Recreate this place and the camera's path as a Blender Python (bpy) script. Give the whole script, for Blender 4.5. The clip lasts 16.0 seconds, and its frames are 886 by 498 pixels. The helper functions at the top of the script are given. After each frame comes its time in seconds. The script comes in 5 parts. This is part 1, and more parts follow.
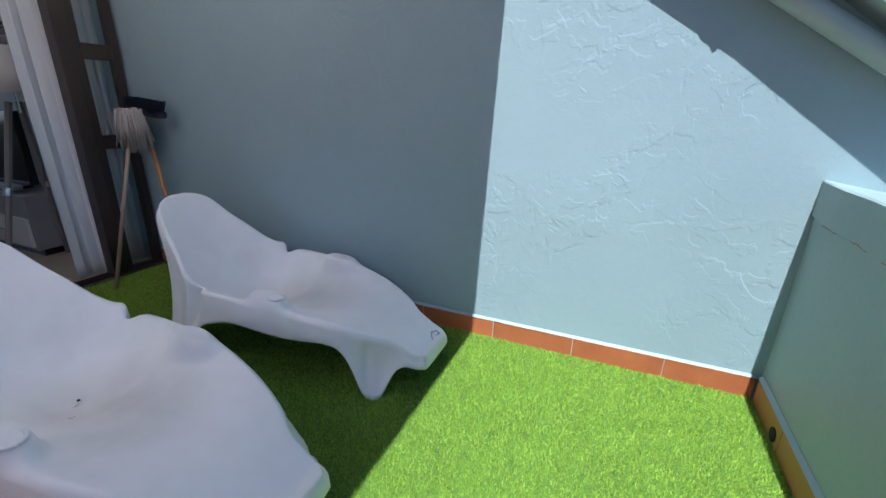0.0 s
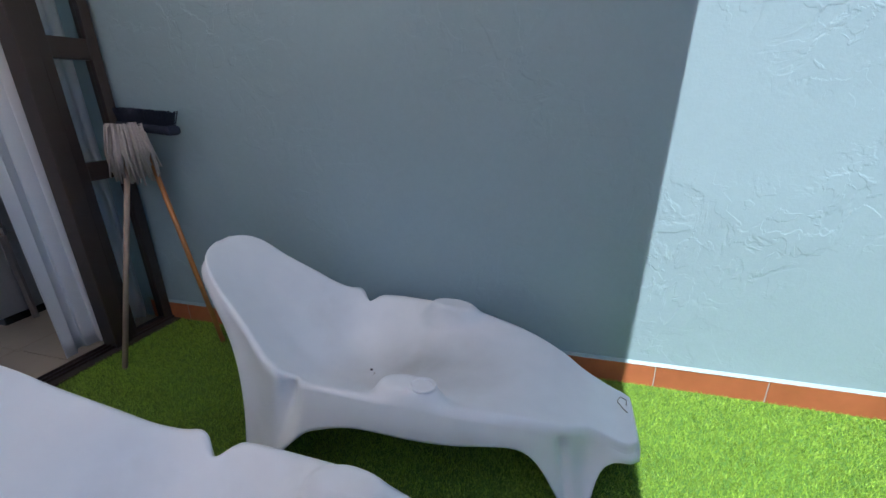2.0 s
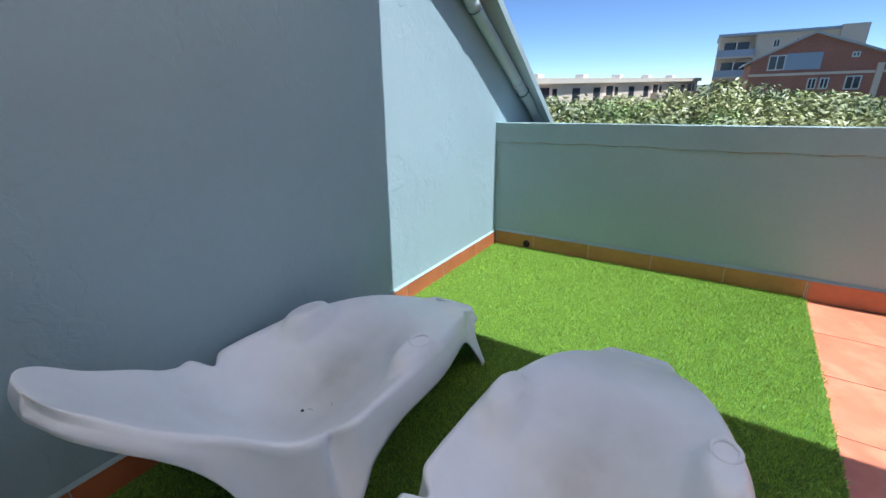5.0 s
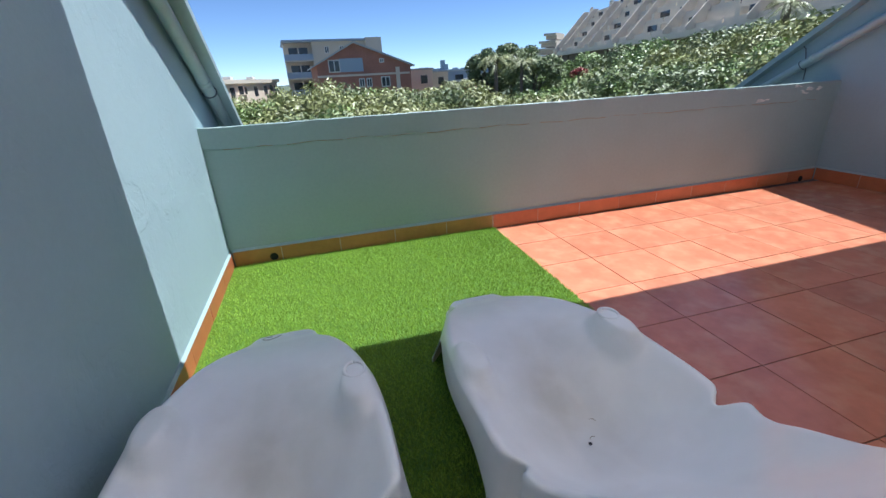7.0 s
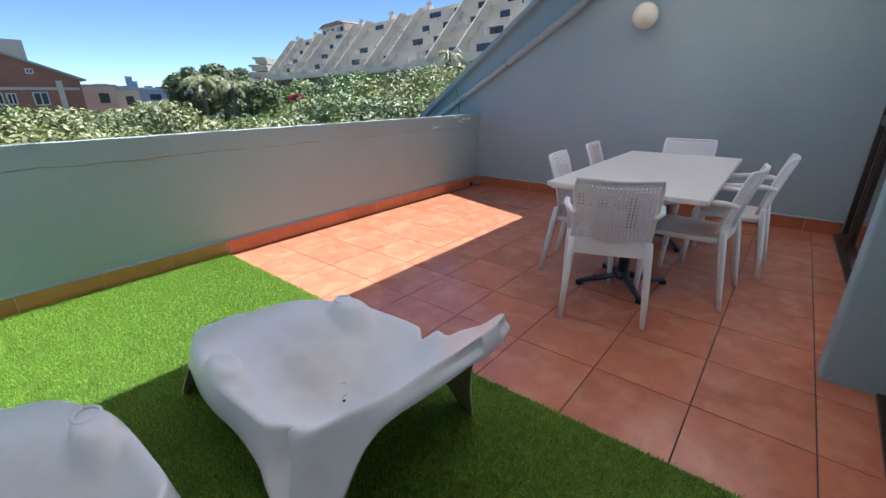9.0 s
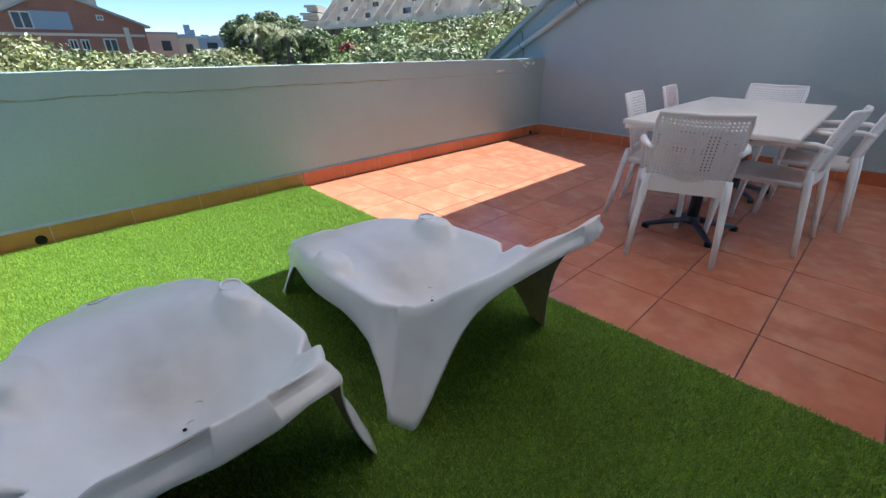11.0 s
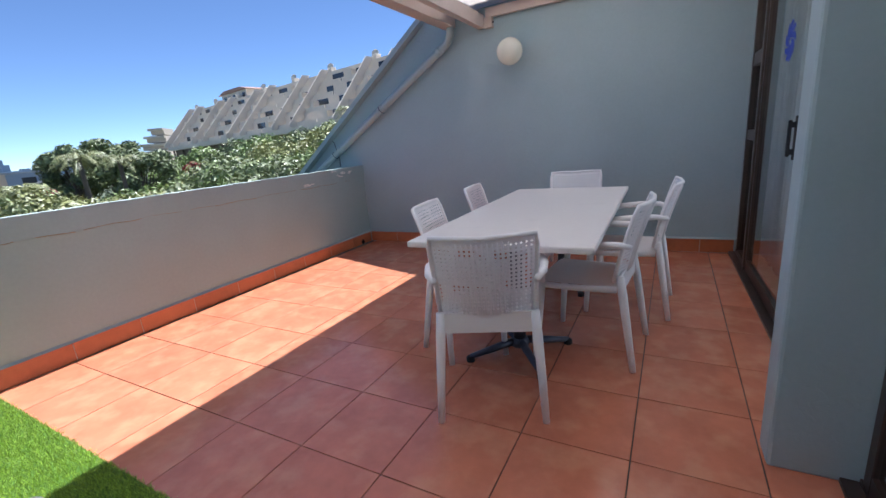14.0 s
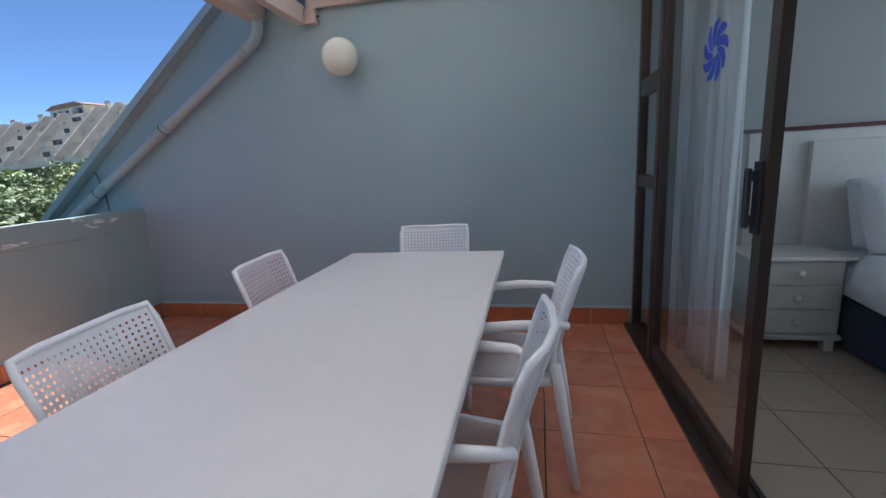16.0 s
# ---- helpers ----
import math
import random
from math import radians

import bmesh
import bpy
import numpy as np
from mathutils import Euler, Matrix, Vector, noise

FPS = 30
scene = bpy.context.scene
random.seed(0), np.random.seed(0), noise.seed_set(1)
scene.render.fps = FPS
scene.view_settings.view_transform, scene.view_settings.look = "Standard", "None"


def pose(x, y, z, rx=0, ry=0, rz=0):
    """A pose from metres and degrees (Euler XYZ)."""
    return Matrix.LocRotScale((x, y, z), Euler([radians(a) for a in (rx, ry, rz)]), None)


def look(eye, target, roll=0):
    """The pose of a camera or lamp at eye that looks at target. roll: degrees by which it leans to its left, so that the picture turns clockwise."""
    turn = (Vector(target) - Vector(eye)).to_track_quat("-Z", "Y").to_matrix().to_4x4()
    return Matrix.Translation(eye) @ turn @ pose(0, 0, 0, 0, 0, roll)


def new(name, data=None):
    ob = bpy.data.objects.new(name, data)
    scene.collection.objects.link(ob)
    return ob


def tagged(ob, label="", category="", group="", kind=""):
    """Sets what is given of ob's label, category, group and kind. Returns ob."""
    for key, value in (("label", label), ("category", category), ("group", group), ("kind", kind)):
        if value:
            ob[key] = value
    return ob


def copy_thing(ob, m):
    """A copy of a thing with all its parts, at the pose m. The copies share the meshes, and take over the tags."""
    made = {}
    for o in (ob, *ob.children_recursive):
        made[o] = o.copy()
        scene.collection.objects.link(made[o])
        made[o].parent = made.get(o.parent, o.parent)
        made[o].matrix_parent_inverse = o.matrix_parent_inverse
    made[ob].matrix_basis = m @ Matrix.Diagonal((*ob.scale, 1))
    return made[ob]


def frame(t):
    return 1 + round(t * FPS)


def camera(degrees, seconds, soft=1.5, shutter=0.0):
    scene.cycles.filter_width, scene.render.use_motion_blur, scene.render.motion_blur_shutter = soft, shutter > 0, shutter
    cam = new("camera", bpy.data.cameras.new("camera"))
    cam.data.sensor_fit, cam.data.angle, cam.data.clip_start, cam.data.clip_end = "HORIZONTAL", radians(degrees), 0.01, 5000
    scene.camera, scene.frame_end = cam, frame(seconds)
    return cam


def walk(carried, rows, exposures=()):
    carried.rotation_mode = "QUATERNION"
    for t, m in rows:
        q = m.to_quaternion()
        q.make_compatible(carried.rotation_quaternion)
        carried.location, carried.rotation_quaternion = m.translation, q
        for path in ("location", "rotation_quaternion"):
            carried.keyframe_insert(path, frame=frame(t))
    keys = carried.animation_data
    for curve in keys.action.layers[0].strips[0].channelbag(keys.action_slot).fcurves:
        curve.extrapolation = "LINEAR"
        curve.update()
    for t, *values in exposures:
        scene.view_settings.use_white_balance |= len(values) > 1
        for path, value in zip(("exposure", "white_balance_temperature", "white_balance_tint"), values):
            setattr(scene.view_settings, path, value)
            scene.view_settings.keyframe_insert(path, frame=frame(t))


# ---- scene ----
cam = camera(93.2, 16.0)
PATH = [
    (0, (0.184, 0.259, 1.266), (-0.53, 2.005, 0.601), 1.5),
    (0.5, (0.065, 0.431, 1.267), (-0.721, 2.136, 0.577), 0.8),
    (1, (-0.21, 0.47, 1.28), (-0.998, 2.174, 0.589), 0.1),
    (1.5, (-0.5, 0.486, 1.264), (-1.208, 2.225, 0.575), -0.8),
    (2, (-0.784, 0.537, 1.256), (-1.311, 2.342, 0.575), -1.4),
    (2.5, (-1.062, 0.457, 1.256), (-1.266, 2.33, 0.585), -1.4),
    (3, (-1.295, 0.414, 1.255), (-1.009, 2.268, 0.561), -1.6),
    (3.5, (-1.535, 0.491, 1.249), (-0.776, 2.211, 0.565), -0.6),
    (4, (-1.754, 0.544, 1.243), (-0.625, 2.058, 0.584), -0.1),
    (4.2, (-1.862, 0.552, 1.243), (-0.621, 1.975, 0.583), -0.2),
    (6.3, (-2.372, 1.362, 1.274), (-0.542, 1.573, 0.494), -2.7),
    (6.5, (-2.296, 1.452, 1.238), (-0.453, 1.475, 0.462), -2.3),
    (6.8, (-2.295, 1.565, 1.268), (-0.473, 1.265, 0.498), -2.4),
    (7, (-2.29, 1.566, 1.256), (-0.51, 1.063, 0.493), -3.1),
    (7.2, (-2.322, 1.619, 1.248), (-0.62, 0.886, 0.496), -2.8),
    (7.5, (-2.394, 1.669, 1.238), (-0.844, 0.649, 0.492), -2.4),
    (7.8, (-2.468, 1.691, 1.246), (-1.075, 0.453, 0.52), -2.1),
    (8, (-2.516, 1.681, 1.258), (-1.231, 0.319, 0.555), -1.7),
    (8.2, (-2.554, 1.678, 1.287), (-1.357, 0.225, 0.612), -1.4),
    (10.3, (-2.591, 1.776, 1.249), (-1.429, 0.32, 0.521), 0.5),
    (10.5, (-2.583, 1.839, 1.218), (-1.389, 0.434, 0.442), 0.6),
    (11, (-2.566, 1.94, 1.165), (-1.308, 0.654, 0.291), 0.4),
    (11.5, (-2.572, 1.976, 1.114), (-1.29, 0.721, 0.231), -0.6),
    (12, (-2.603, 1.932, 1.077), (-1.351, 0.597, 0.27), -3.0),
    (12.5, (-2.651, 1.772, 1.078), (-1.489, 0.303, 0.374), -5.3),
    (13, (-2.681, 1.5, 1.127), (-1.627, -0.085, 0.513), -6.3),
    (13.5, (-2.649, 1.23, 1.191), (-1.683, -0.431, 0.639), -6.0),
    (14, (-2.585, 0.887, 1.23), (-1.671, -0.821, 0.733), -5.1),
    (14.5, (-2.546, 0.56, 1.254), (-1.683, -1.185, 0.797), -4.2),
    (15, (-2.506, 0.226, 1.284), (-1.727, -1.567, 0.861), -3.5),
    (15.5, (-2.479, -0.149, 1.302), (-1.835, -1.996, 0.886), -3.7),
    (16, (-2.508, -0.485, 1.253), (-2.091, -2.399, 0.852), -3.5),
]
walk(cam, [(t, look(eye, target, roll)) for t, eye, target, roll in PATH], exposures=[(0, 1.15, 5550, 8), (4, 1.25, 5500, 8), (7, 1.14, 5600, 8), (8, 1.25, 5700, 8), (10.5, 1.46, 5750, 8), (12.5, 1.48, 5750, 9), (14, 1.36, 5700, 11), (16, 1.24, 5600, 7)])

# ---- world, sun ----
world = bpy.data.worlds.new("sky")
scene.world = world
world.use_nodes = True
wn = world.node_tree
sky = wn.nodes.new("ShaderNodeTexSky")
sky.sky_type = "NISHITA"
sky.sun_disc = False
sky.sun_elevation = radians(67.5)
sky.sun_rotation = radians(180)
sky.altitude = 1500
sky.air_density, sky.dust_density, sky.ozone_density = 0.62, 0.0, 3.0
wn.nodes["Background"].inputs["Strength"].default_value = 0.072
wn.links.new(sky.outputs["Color"], wn.nodes["Background"].inputs["Color"])
sun_data = bpy.data.lights.new("sun", "SUN")
sun_data.energy, sun_data.angle, sun_data.color = 3.6, radians(0.53), (1.0, 0.96, 0.88)
sun = new("sun", sun_data)
sun.matrix_world = look((0.66, -8, 19.3), (0, 0, 0))

# fill lamps in unseen back-wall openings, added to brighten both rooms
for wy, wp in ((-2.2, 14.0), (1.0, 2.5)):
    wl = bpy.data.lights.new("window_daylight", "AREA")
    wl.shape, wl.size, wl.size_y, wl.energy, wl.color = "RECTANGLE", 1.9, 1.3, wp, (0.86, 0.93, 1.0)
    new("window_daylight", wl).matrix_world = look((-7.22, wy, 1.55), (0, wy, 1.2))

# ---- materials ----


def M(name, rgb, rough=0.6, var=0.1, scale=3.0, fine=0.05, fine_scale=60.0, bump=0.1, bump_scale=90.0, depth=0.004, metal=0.0, rand=0.0, stain=None, spec=0.5, island=0.0):
    """A painted or mineral surface: base colour with broad and fine variation, fine relief, chance tint for each piece."""
    m = bpy.data.materials.new(name)
    m.use_nodes = True
    nt = m.node_tree
    N, L = nt.nodes, nt.links
    b = N["Principled BSDF"]
    tc = N.new("ShaderNodeTexCoord")
    co = tc.outputs["Object"]
    if rand:
        oi = N.new("ShaderNodeObjectInfo")
        add = N.new("ShaderNodeVectorMath")
        add.operation = "MULTIPLY_ADD"
        cx = N.new("ShaderNodeCombineXYZ")
        for i in range(3):
            L.new(oi.outputs["Random"], cx.inputs[i])
        L.new(cx.outputs[0], add.inputs[0])
        add.inputs[1].default_value = (17.3, 9.1, 5.7)
        L.new(co, add.inputs[2])
        co = add.outputs[0]

    def noise_node(s, detail):
        n = N.new("ShaderNodeTexNoise")
        n.inputs["Scale"].default_value, n.inputs["Detail"].default_value = s, detail
        L.new(co, n.inputs["Vector"])
        return n
    n1, n2 = noise_node(scale, 5.0), noise_node(fine_scale, 3.0)
    hsv = N.new("ShaderNodeHueSaturation")
    hsv.inputs["Color"].default_value = (*rgb, 1)
    val = N.new("ShaderNodeMath")
    val.operation = "MULTIPLY_ADD"
    L.new(n1.outputs["Fac"], val.inputs[0])
    val.inputs[1].default_value, val.inputs[2].default_value = 4 * var, 1.0 - 2 * var
    v2 = N.new("ShaderNodeMath")
    v2.operation = "MULTIPLY_ADD"
    L.new(n2.outputs["Fac"], v2.inputs[0])
    v2.inputs[1].default_value = 4 * fine
    L.new(val.outputs[0], v2.inputs[2])
    last = N.new("ShaderNodeMath")
    last.operation = "ADD"
    last.inputs[1].default_value = -2 * fine
    L.new(v2.outputs[0], last.inputs[0])
    out = last.outputs[0]
    if rand or island:
        src = N.new("ShaderNodeObjectInfo").outputs["Random"] if rand else N.new("ShaderNodeNewGeometry").outputs["Random Per Island"]
        v3 = N.new("ShaderNodeMath")
        v3.operation = "MULTIPLY_ADD"
        L.new(src, v3.inputs[0])
        v3.inputs[1].default_value = rand or island
        L.new(out, v3.inputs[2])
        v4 = N.new("ShaderNodeMath")
        v4.operation = "ADD"
        v4.inputs[1].default_value = -(rand or island) / 2
        L.new(v3.outputs[0], v4.inputs[0])
        out = v4.outputs[0]
    L.new(out, hsv.inputs["Value"])
    colour = hsv.outputs["Color"]
    if stain:
        srgb, amount, sscale, lo = stain
        n3 = noise_node(sscale, 6.0)
        ramp = N.new("ShaderNodeMapRange")
        ramp.inputs["From Min"].default_value, ramp.inputs["From Max"].default_value = lo, lo + 0.2
        ramp.inputs["To Max"].default_value = amount
        L.new(n3.outputs["Fac"], ramp.inputs["Value"])
        mix = N.new("ShaderNodeMix")
        mix.data_type = "RGBA"
        L.new(ramp.outputs[0], mix.inputs["Factor"])
        L.new(colour, mix.inputs["A"])
        mix.inputs["B"].default_value = (*srgb, 1)
        colour = mix.outputs["Result"]
    L.new(colour, b.inputs["Base Color"])
    rv = N.new("ShaderNodeMath")
    rv.operation = "MULTIPLY_ADD"
    L.new(n1.outputs["Fac"], rv.inputs[0])
    rv.inputs[1].default_value, rv.inputs[2].default_value = 0.16, rough - 0.08
    L.new(rv.outputs[0], b.inputs["Roughness"])
    b.inputs["Metallic"].default_value = metal
    b.inputs["Specular IOR Level"].default_value = spec
    if bump:
        n4 = noise_node(bump_scale, 4.0)
        bp = N.new("ShaderNodeBump")
        bp.inputs["Strength"].default_value, bp.inputs["Distance"].default_value = bump, depth
        L.new(n4.outputs["Fac"], bp.inputs["Height"])
        L.new(bp.outputs["Normal"], b.inputs["Normal"])
    return m


def plaster(name, rgb):
    """Painted trowelled plaster: smooth fields broken by ragged ridges, over a fine grain."""
    m = M(name, rgb, 0.55, 0.05, 1.3, 0.02, 45.0, 0, spec=0.35)
    nt = m.node_tree
    N, L = nt.nodes, nt.links
    tc = N.new("ShaderNodeTexCoord")
    heights = []
    warp = N.new("ShaderNodeTexNoise")
    warp.inputs["Scale"].default_value, warp.inputs["Detail"].default_value = 3.1, 4.0
    L.new(tc.outputs["Object"], warp.inputs["Vector"])
    for s, lo, hi, gain in ((4.5, 0.485, 0.525, 0.8), (10.0, 0.53, 0.56, 0.5)):
        n = N.new("ShaderNodeTexNoise")
        n.inputs["Scale"].default_value, n.inputs["Detail"].default_value, n.inputs["Distortion"].default_value = s, 5.0, 0.6
        L.new(tc.outputs["Object"], n.inputs["Vector"])
        r = N.new("ShaderNodeMapRange")
        r.interpolation_type = "SMOOTHSTEP"
        r.inputs["From Min"].default_value, r.inputs["From Max"].default_value = lo, hi
        r.inputs["To Max"].default_value = gain
        L.new(n.outputs["Fac"], r.inputs["Value"])
        heights.append(r.outputs[0])
    g = N.new("ShaderNodeTexNoise")
    g.inputs["Scale"].default_value, g.inputs["Detail"].default_value = 90.0, 5.0
    L.new(tc.outputs["Object"], g.inputs["Vector"])
    a = N.new("ShaderNodeMath")
    a.operation = "ADD"
    L.new(heights[0], a.inputs[0])
    L.new(heights[1], a.inputs[1])
    c = N.new("ShaderNodeMath")
    c.operation = "MULTIPLY_ADD"
    L.new(g.outputs["Fac"], c.inputs[0])
    c.inputs[1].default_value = 0.35
    L.new(a.outputs[0], c.inputs[2])
    bp = N.new("ShaderNodeBump")
    gate = N.new("ShaderNodeTexNoise")
    gate.inputs["Scale"].default_value, gate.inputs["Detail"].default_value = 1.7, 2.0
    L.new(tc.outputs["Object"], gate.inputs["Vector"])
    gm = N.new("ShaderNodeMapRange")
    gm.inputs["From Min"].default_value, gm.inputs["From Max"].default_value = 0.42, 0.62
    L.new(gate.outputs["Fac"], gm.inputs["Value"])
    gmul = N.new("ShaderNodeMath")
    gmul.operation = "MULTIPLY"
    L.new(a.outputs[0], gmul.inputs[0])
    L.new(gm.outputs[0], gmul.inputs[1])
    L.new(gmul.outputs[0], c.inputs[2])
    bp.inputs["Strength"].default_value, bp.inputs["Distance"].default_value = 0.31, 0.005
    L.new(c.outputs[0], bp.inputs["Height"])
    L.new(bp.outputs["Normal"], N["Principled BSDF"].inputs["Normal"])
    return m


def glass(name, tint):
    m = bpy.data.materials.new(name)
    m.use_nodes = True
    p = m.node_tree.nodes["Principled BSDF"]
    p.inputs["Base Color"].default_value = (*tint, 1)
    p.inputs["Roughness"].default_value = 0.0
    p.inputs["IOR"].default_value = 1.45
    p.inputs["Transmission Weight"].default_value = 1.0
    return m


def leafy(name, rgb, rough=0.42, island=0.5):
    m = M(name, rgb, rough, 0.12, 0.6, 0.05, 9.0, 0, island=island)
    b = m.node_tree.nodes["Principled BSDF"]
    b.inputs["Transmission Weight"].default_value = 0.0
    b.inputs["Subsurface Weight"].default_value = 0.0
    return m


WALL = plaster("grey_blue_plaster", (0.35, 0.455, 0.49))
PARAPET = M("parapet_paint", (0.32, 0.41, 0.41), 0.5, 0.05, 2.0, 0.03, 40, 0.25, 35, 0.004, spec=0.35)
VERGE = M("verge_paint", (0.36, 0.44, 0.44), 0.5, 0.08, 2.5, 0.04, 30, 0.2, 40, 0.004)
PIPE = M("pipe_paint", (0.42, 0.49, 0.48), 0.35, 0.05, 3, 0.02, 40, 0.05, 60, 0.002)
TILE = M("terracotta_tile", (0.55, 0.195, 0.11), 0.17, 0.12, 5.5, 0.05, 24, 0.12, 25, 0.002, rand=0.12, spec=0.75, stain=((0.70, 0.38, 0.22), 0.36, 7.0, 0.47))
SKIRT = M("terracotta_skirting", (0.50, 0.155, 0.065), 0.35, 0.1, 6, 0.05, 25, 0.1, 30, 0.002, rand=0.2)
SKIRT_OCHRE = M("ochre_skirting", (0.40, 0.20, 0.06), 0.5, 0.12, 6, 0.06, 25, 0.1, 30, 0.002, rand=0.2)
GROUT = M("grout", (0.10, 0.075, 0.06), 0.9, 0.2, 8, 0.1, 60, 0.3, 90)
TURF_BASE = M("turf_backing", (0.08, 0.17, 0.02), 0.9, 0.15, 5, 0.1, 90, 0.5, 140)
TURF = leafy("turf_blade", (0.31, 0.465, 0.05), 0.5, 0.9)
SHELL = M("white_fibreglass", (0.86, 0.87, 0.88), 0.30, 0.04, 2.2, 0.02, 14, 0.06, 18, 0.003, stain=((0.66, 0.65, 0.61), 0.4, 3.0, 0.55))
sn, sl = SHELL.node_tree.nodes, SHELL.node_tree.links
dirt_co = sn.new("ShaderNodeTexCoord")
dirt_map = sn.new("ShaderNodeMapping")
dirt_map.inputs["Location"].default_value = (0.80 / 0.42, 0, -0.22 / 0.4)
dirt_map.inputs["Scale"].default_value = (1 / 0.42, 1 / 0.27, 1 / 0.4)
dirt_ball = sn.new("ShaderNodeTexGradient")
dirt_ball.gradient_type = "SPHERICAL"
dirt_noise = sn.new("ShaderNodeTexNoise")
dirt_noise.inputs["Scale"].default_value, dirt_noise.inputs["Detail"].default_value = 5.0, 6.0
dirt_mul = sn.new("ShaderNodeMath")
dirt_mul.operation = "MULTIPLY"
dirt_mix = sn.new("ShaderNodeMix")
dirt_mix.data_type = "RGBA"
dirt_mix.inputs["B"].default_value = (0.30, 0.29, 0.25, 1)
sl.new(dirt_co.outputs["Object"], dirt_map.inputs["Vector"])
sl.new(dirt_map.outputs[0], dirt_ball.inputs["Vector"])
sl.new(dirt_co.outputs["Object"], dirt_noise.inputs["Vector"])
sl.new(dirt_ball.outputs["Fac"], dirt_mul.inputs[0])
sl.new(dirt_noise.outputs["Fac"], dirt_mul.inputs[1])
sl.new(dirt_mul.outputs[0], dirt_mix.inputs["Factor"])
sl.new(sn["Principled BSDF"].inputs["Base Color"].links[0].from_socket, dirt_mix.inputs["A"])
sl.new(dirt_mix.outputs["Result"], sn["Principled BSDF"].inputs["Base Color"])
RAW = M("raw_fibreglass", (0.44, 0.36, 0.27), 0.7, 0.15, 6, 0.1, 40, 0.4, 60, 0.003)
JOINT = M("pale_joint", (0.50, 0.47, 0.42), 0.9, 0.1, 8, 0.05, 60, 0.2, 90)
CRACK = M("dark_crack", (0.30, 0.26, 0.20), 0.8)
PLASTIC = M("white_plastic", (0.87, 0.88, 0.89), 0.38, 0.03, 3, 0.01, 30, 0.04, 120, 0.001)
TABLETOP = M("white_tabletop", (0.80, 0.79, 0.77), 0.33, 0.03, 2, 0.015, 35, 0.05, 120, 0.001, stain=((0.50, 0.50, 0.49), 0.25, 4.0, 0.6))
STEEL = M("grey_painted_steel", (0.10, 0.11, 0.14), 0.4, 0.1, 5, 0.03, 50, 0.1, 60, 0.002, metal=0.5)
RUBBER = M("black_rubber", (0.02, 0.02, 0.022), 0.7)
ALU = M("bronze_aluminium", (0.07, 0.05, 0.04), 0.35, 0.1, 4, 0.04, 60, 0.05, 90, 0.001, metal=0.4)
GLASS = glass("window_glass", (0.93, 0.97, 0.96))
BEAM = M("cream_beam_paint", (0.62, 0.52, 0.45), 0.5, 0.06, 3, 0.03, 40, 0.1, 50, 0.002)
SHEET = M("translucent_corrugated_sheet", (0.62, 0.52, 0.44), 0.5, 0.08, 2, 0.04, 30, 0.05, 40, 0.002)
sheet_out = SHEET.node_tree.nodes["Material Output"]
sheet_tr = SHEET.node_tree.nodes.new("ShaderNodeBsdfTranslucent")
sheet_tr.inputs["Color"].default_value = (0.93, 0.88, 0.86, 1)
sheet_mix = SHEET.node_tree.nodes.new("ShaderNodeMixShader")
sheet_mix.inputs[0].default_value = 0.69
SHEET.node_tree.links.new(SHEET.node_tree.nodes["Principled BSDF"].outputs[0], sheet_mix.inputs[1])
SHEET.node_tree.links.new(sheet_tr.outputs[0], sheet_mix.inputs[2])
SHEET.node_tree.links.new(sheet_mix.outputs[0], sheet_out.inputs["Surface"])
ROOM = M("grey_room_wall", (0.42, 0.42, 0.41), 0.7, 0.04, 1.5, 0.02, 40, 0.1, 70, 0.002)
CEIL = M("white_ceiling", (0.75, 0.75, 0.73), 0.8, 0.03)
ROOMTILE = M("cream_floor_tile", (0.46, 0.38, 0.29), 0.3, 0.06, 3, 0.03, 20, 0.04, 30, 0.001, rand=0.08)
CURTAIN = M("white_curtain", (0.76, 0.77, 0.79), 0.85, 0.03, 4, 0.02, 120, 0.2, 300, 0.001)
FLOWER = M("blue_flower", (0.02, 0.06, 0.42), 0.6, 0.05)
WHITEWOOD = M("white_wood", (0.68, 0.66, 0.62), 0.5, 0.05, 3, 0.02, 50, 0.1, 60, 0.002)
LINEN = M("white_linen", (0.74, 0.75, 0.78), 0.9, 0.04, 4, 0.02, 150, 0.25, 60, 0.006)
NAVY = M("navy_cloth", (0.03, 0.04, 0.07), 0.9, 0.08, 4, 0.04, 150, 0.2, 200, 0.001)
REDWOOD = M("dark_red_wood", (0.10, 0.02, 0.02), 0.4)
MOPWOOD = M("worn_wood", (0.42, 0.30, 0.22), 0.6, 0.12, 6, 0.06, 50, 0.2, 60, 0.002)
BROOMWOOD = M("orange_wood", (0.50, 0.22, 0.07), 0.5, 0.12, 6, 0.06, 50, 0.2, 60, 0.002)
MOPYARN = M("grey_yarn", (0.42, 0.37, 0.34), 0.95, 0.15, 8, 0.1, 90, 0.4, 120, 0.004)
BRISTLE = M("dark_blue_bristle", (0.012, 0.016, 0.035), 0.7, 0.1, 6, 0.1, 150, 0.6, 200, 0.004)
LAMPWOOD = M("grey_wood", (0.20, 0.18, 0.17), 0.6, 0.1, 6, 0.06, 60, 0.2, 70, 0.002)
SHADE = M("cream_lampshade", (0.66, 0.63, 0.58), 0.9, 0.03, 4, 0.03, 150, 0.2, 220, 0.001)
BLACKGLOSS = M("black_gloss", (0.012, 0.012, 0.014), 0.15, 0.05)
STANDGREY = M("grey_cabinet", (0.30, 0.30, 0.30), 0.4, 0.05)
CHROME = M("chrome", (0.7, 0.7, 0.7), 0.15, 0.02, metal=1.0)
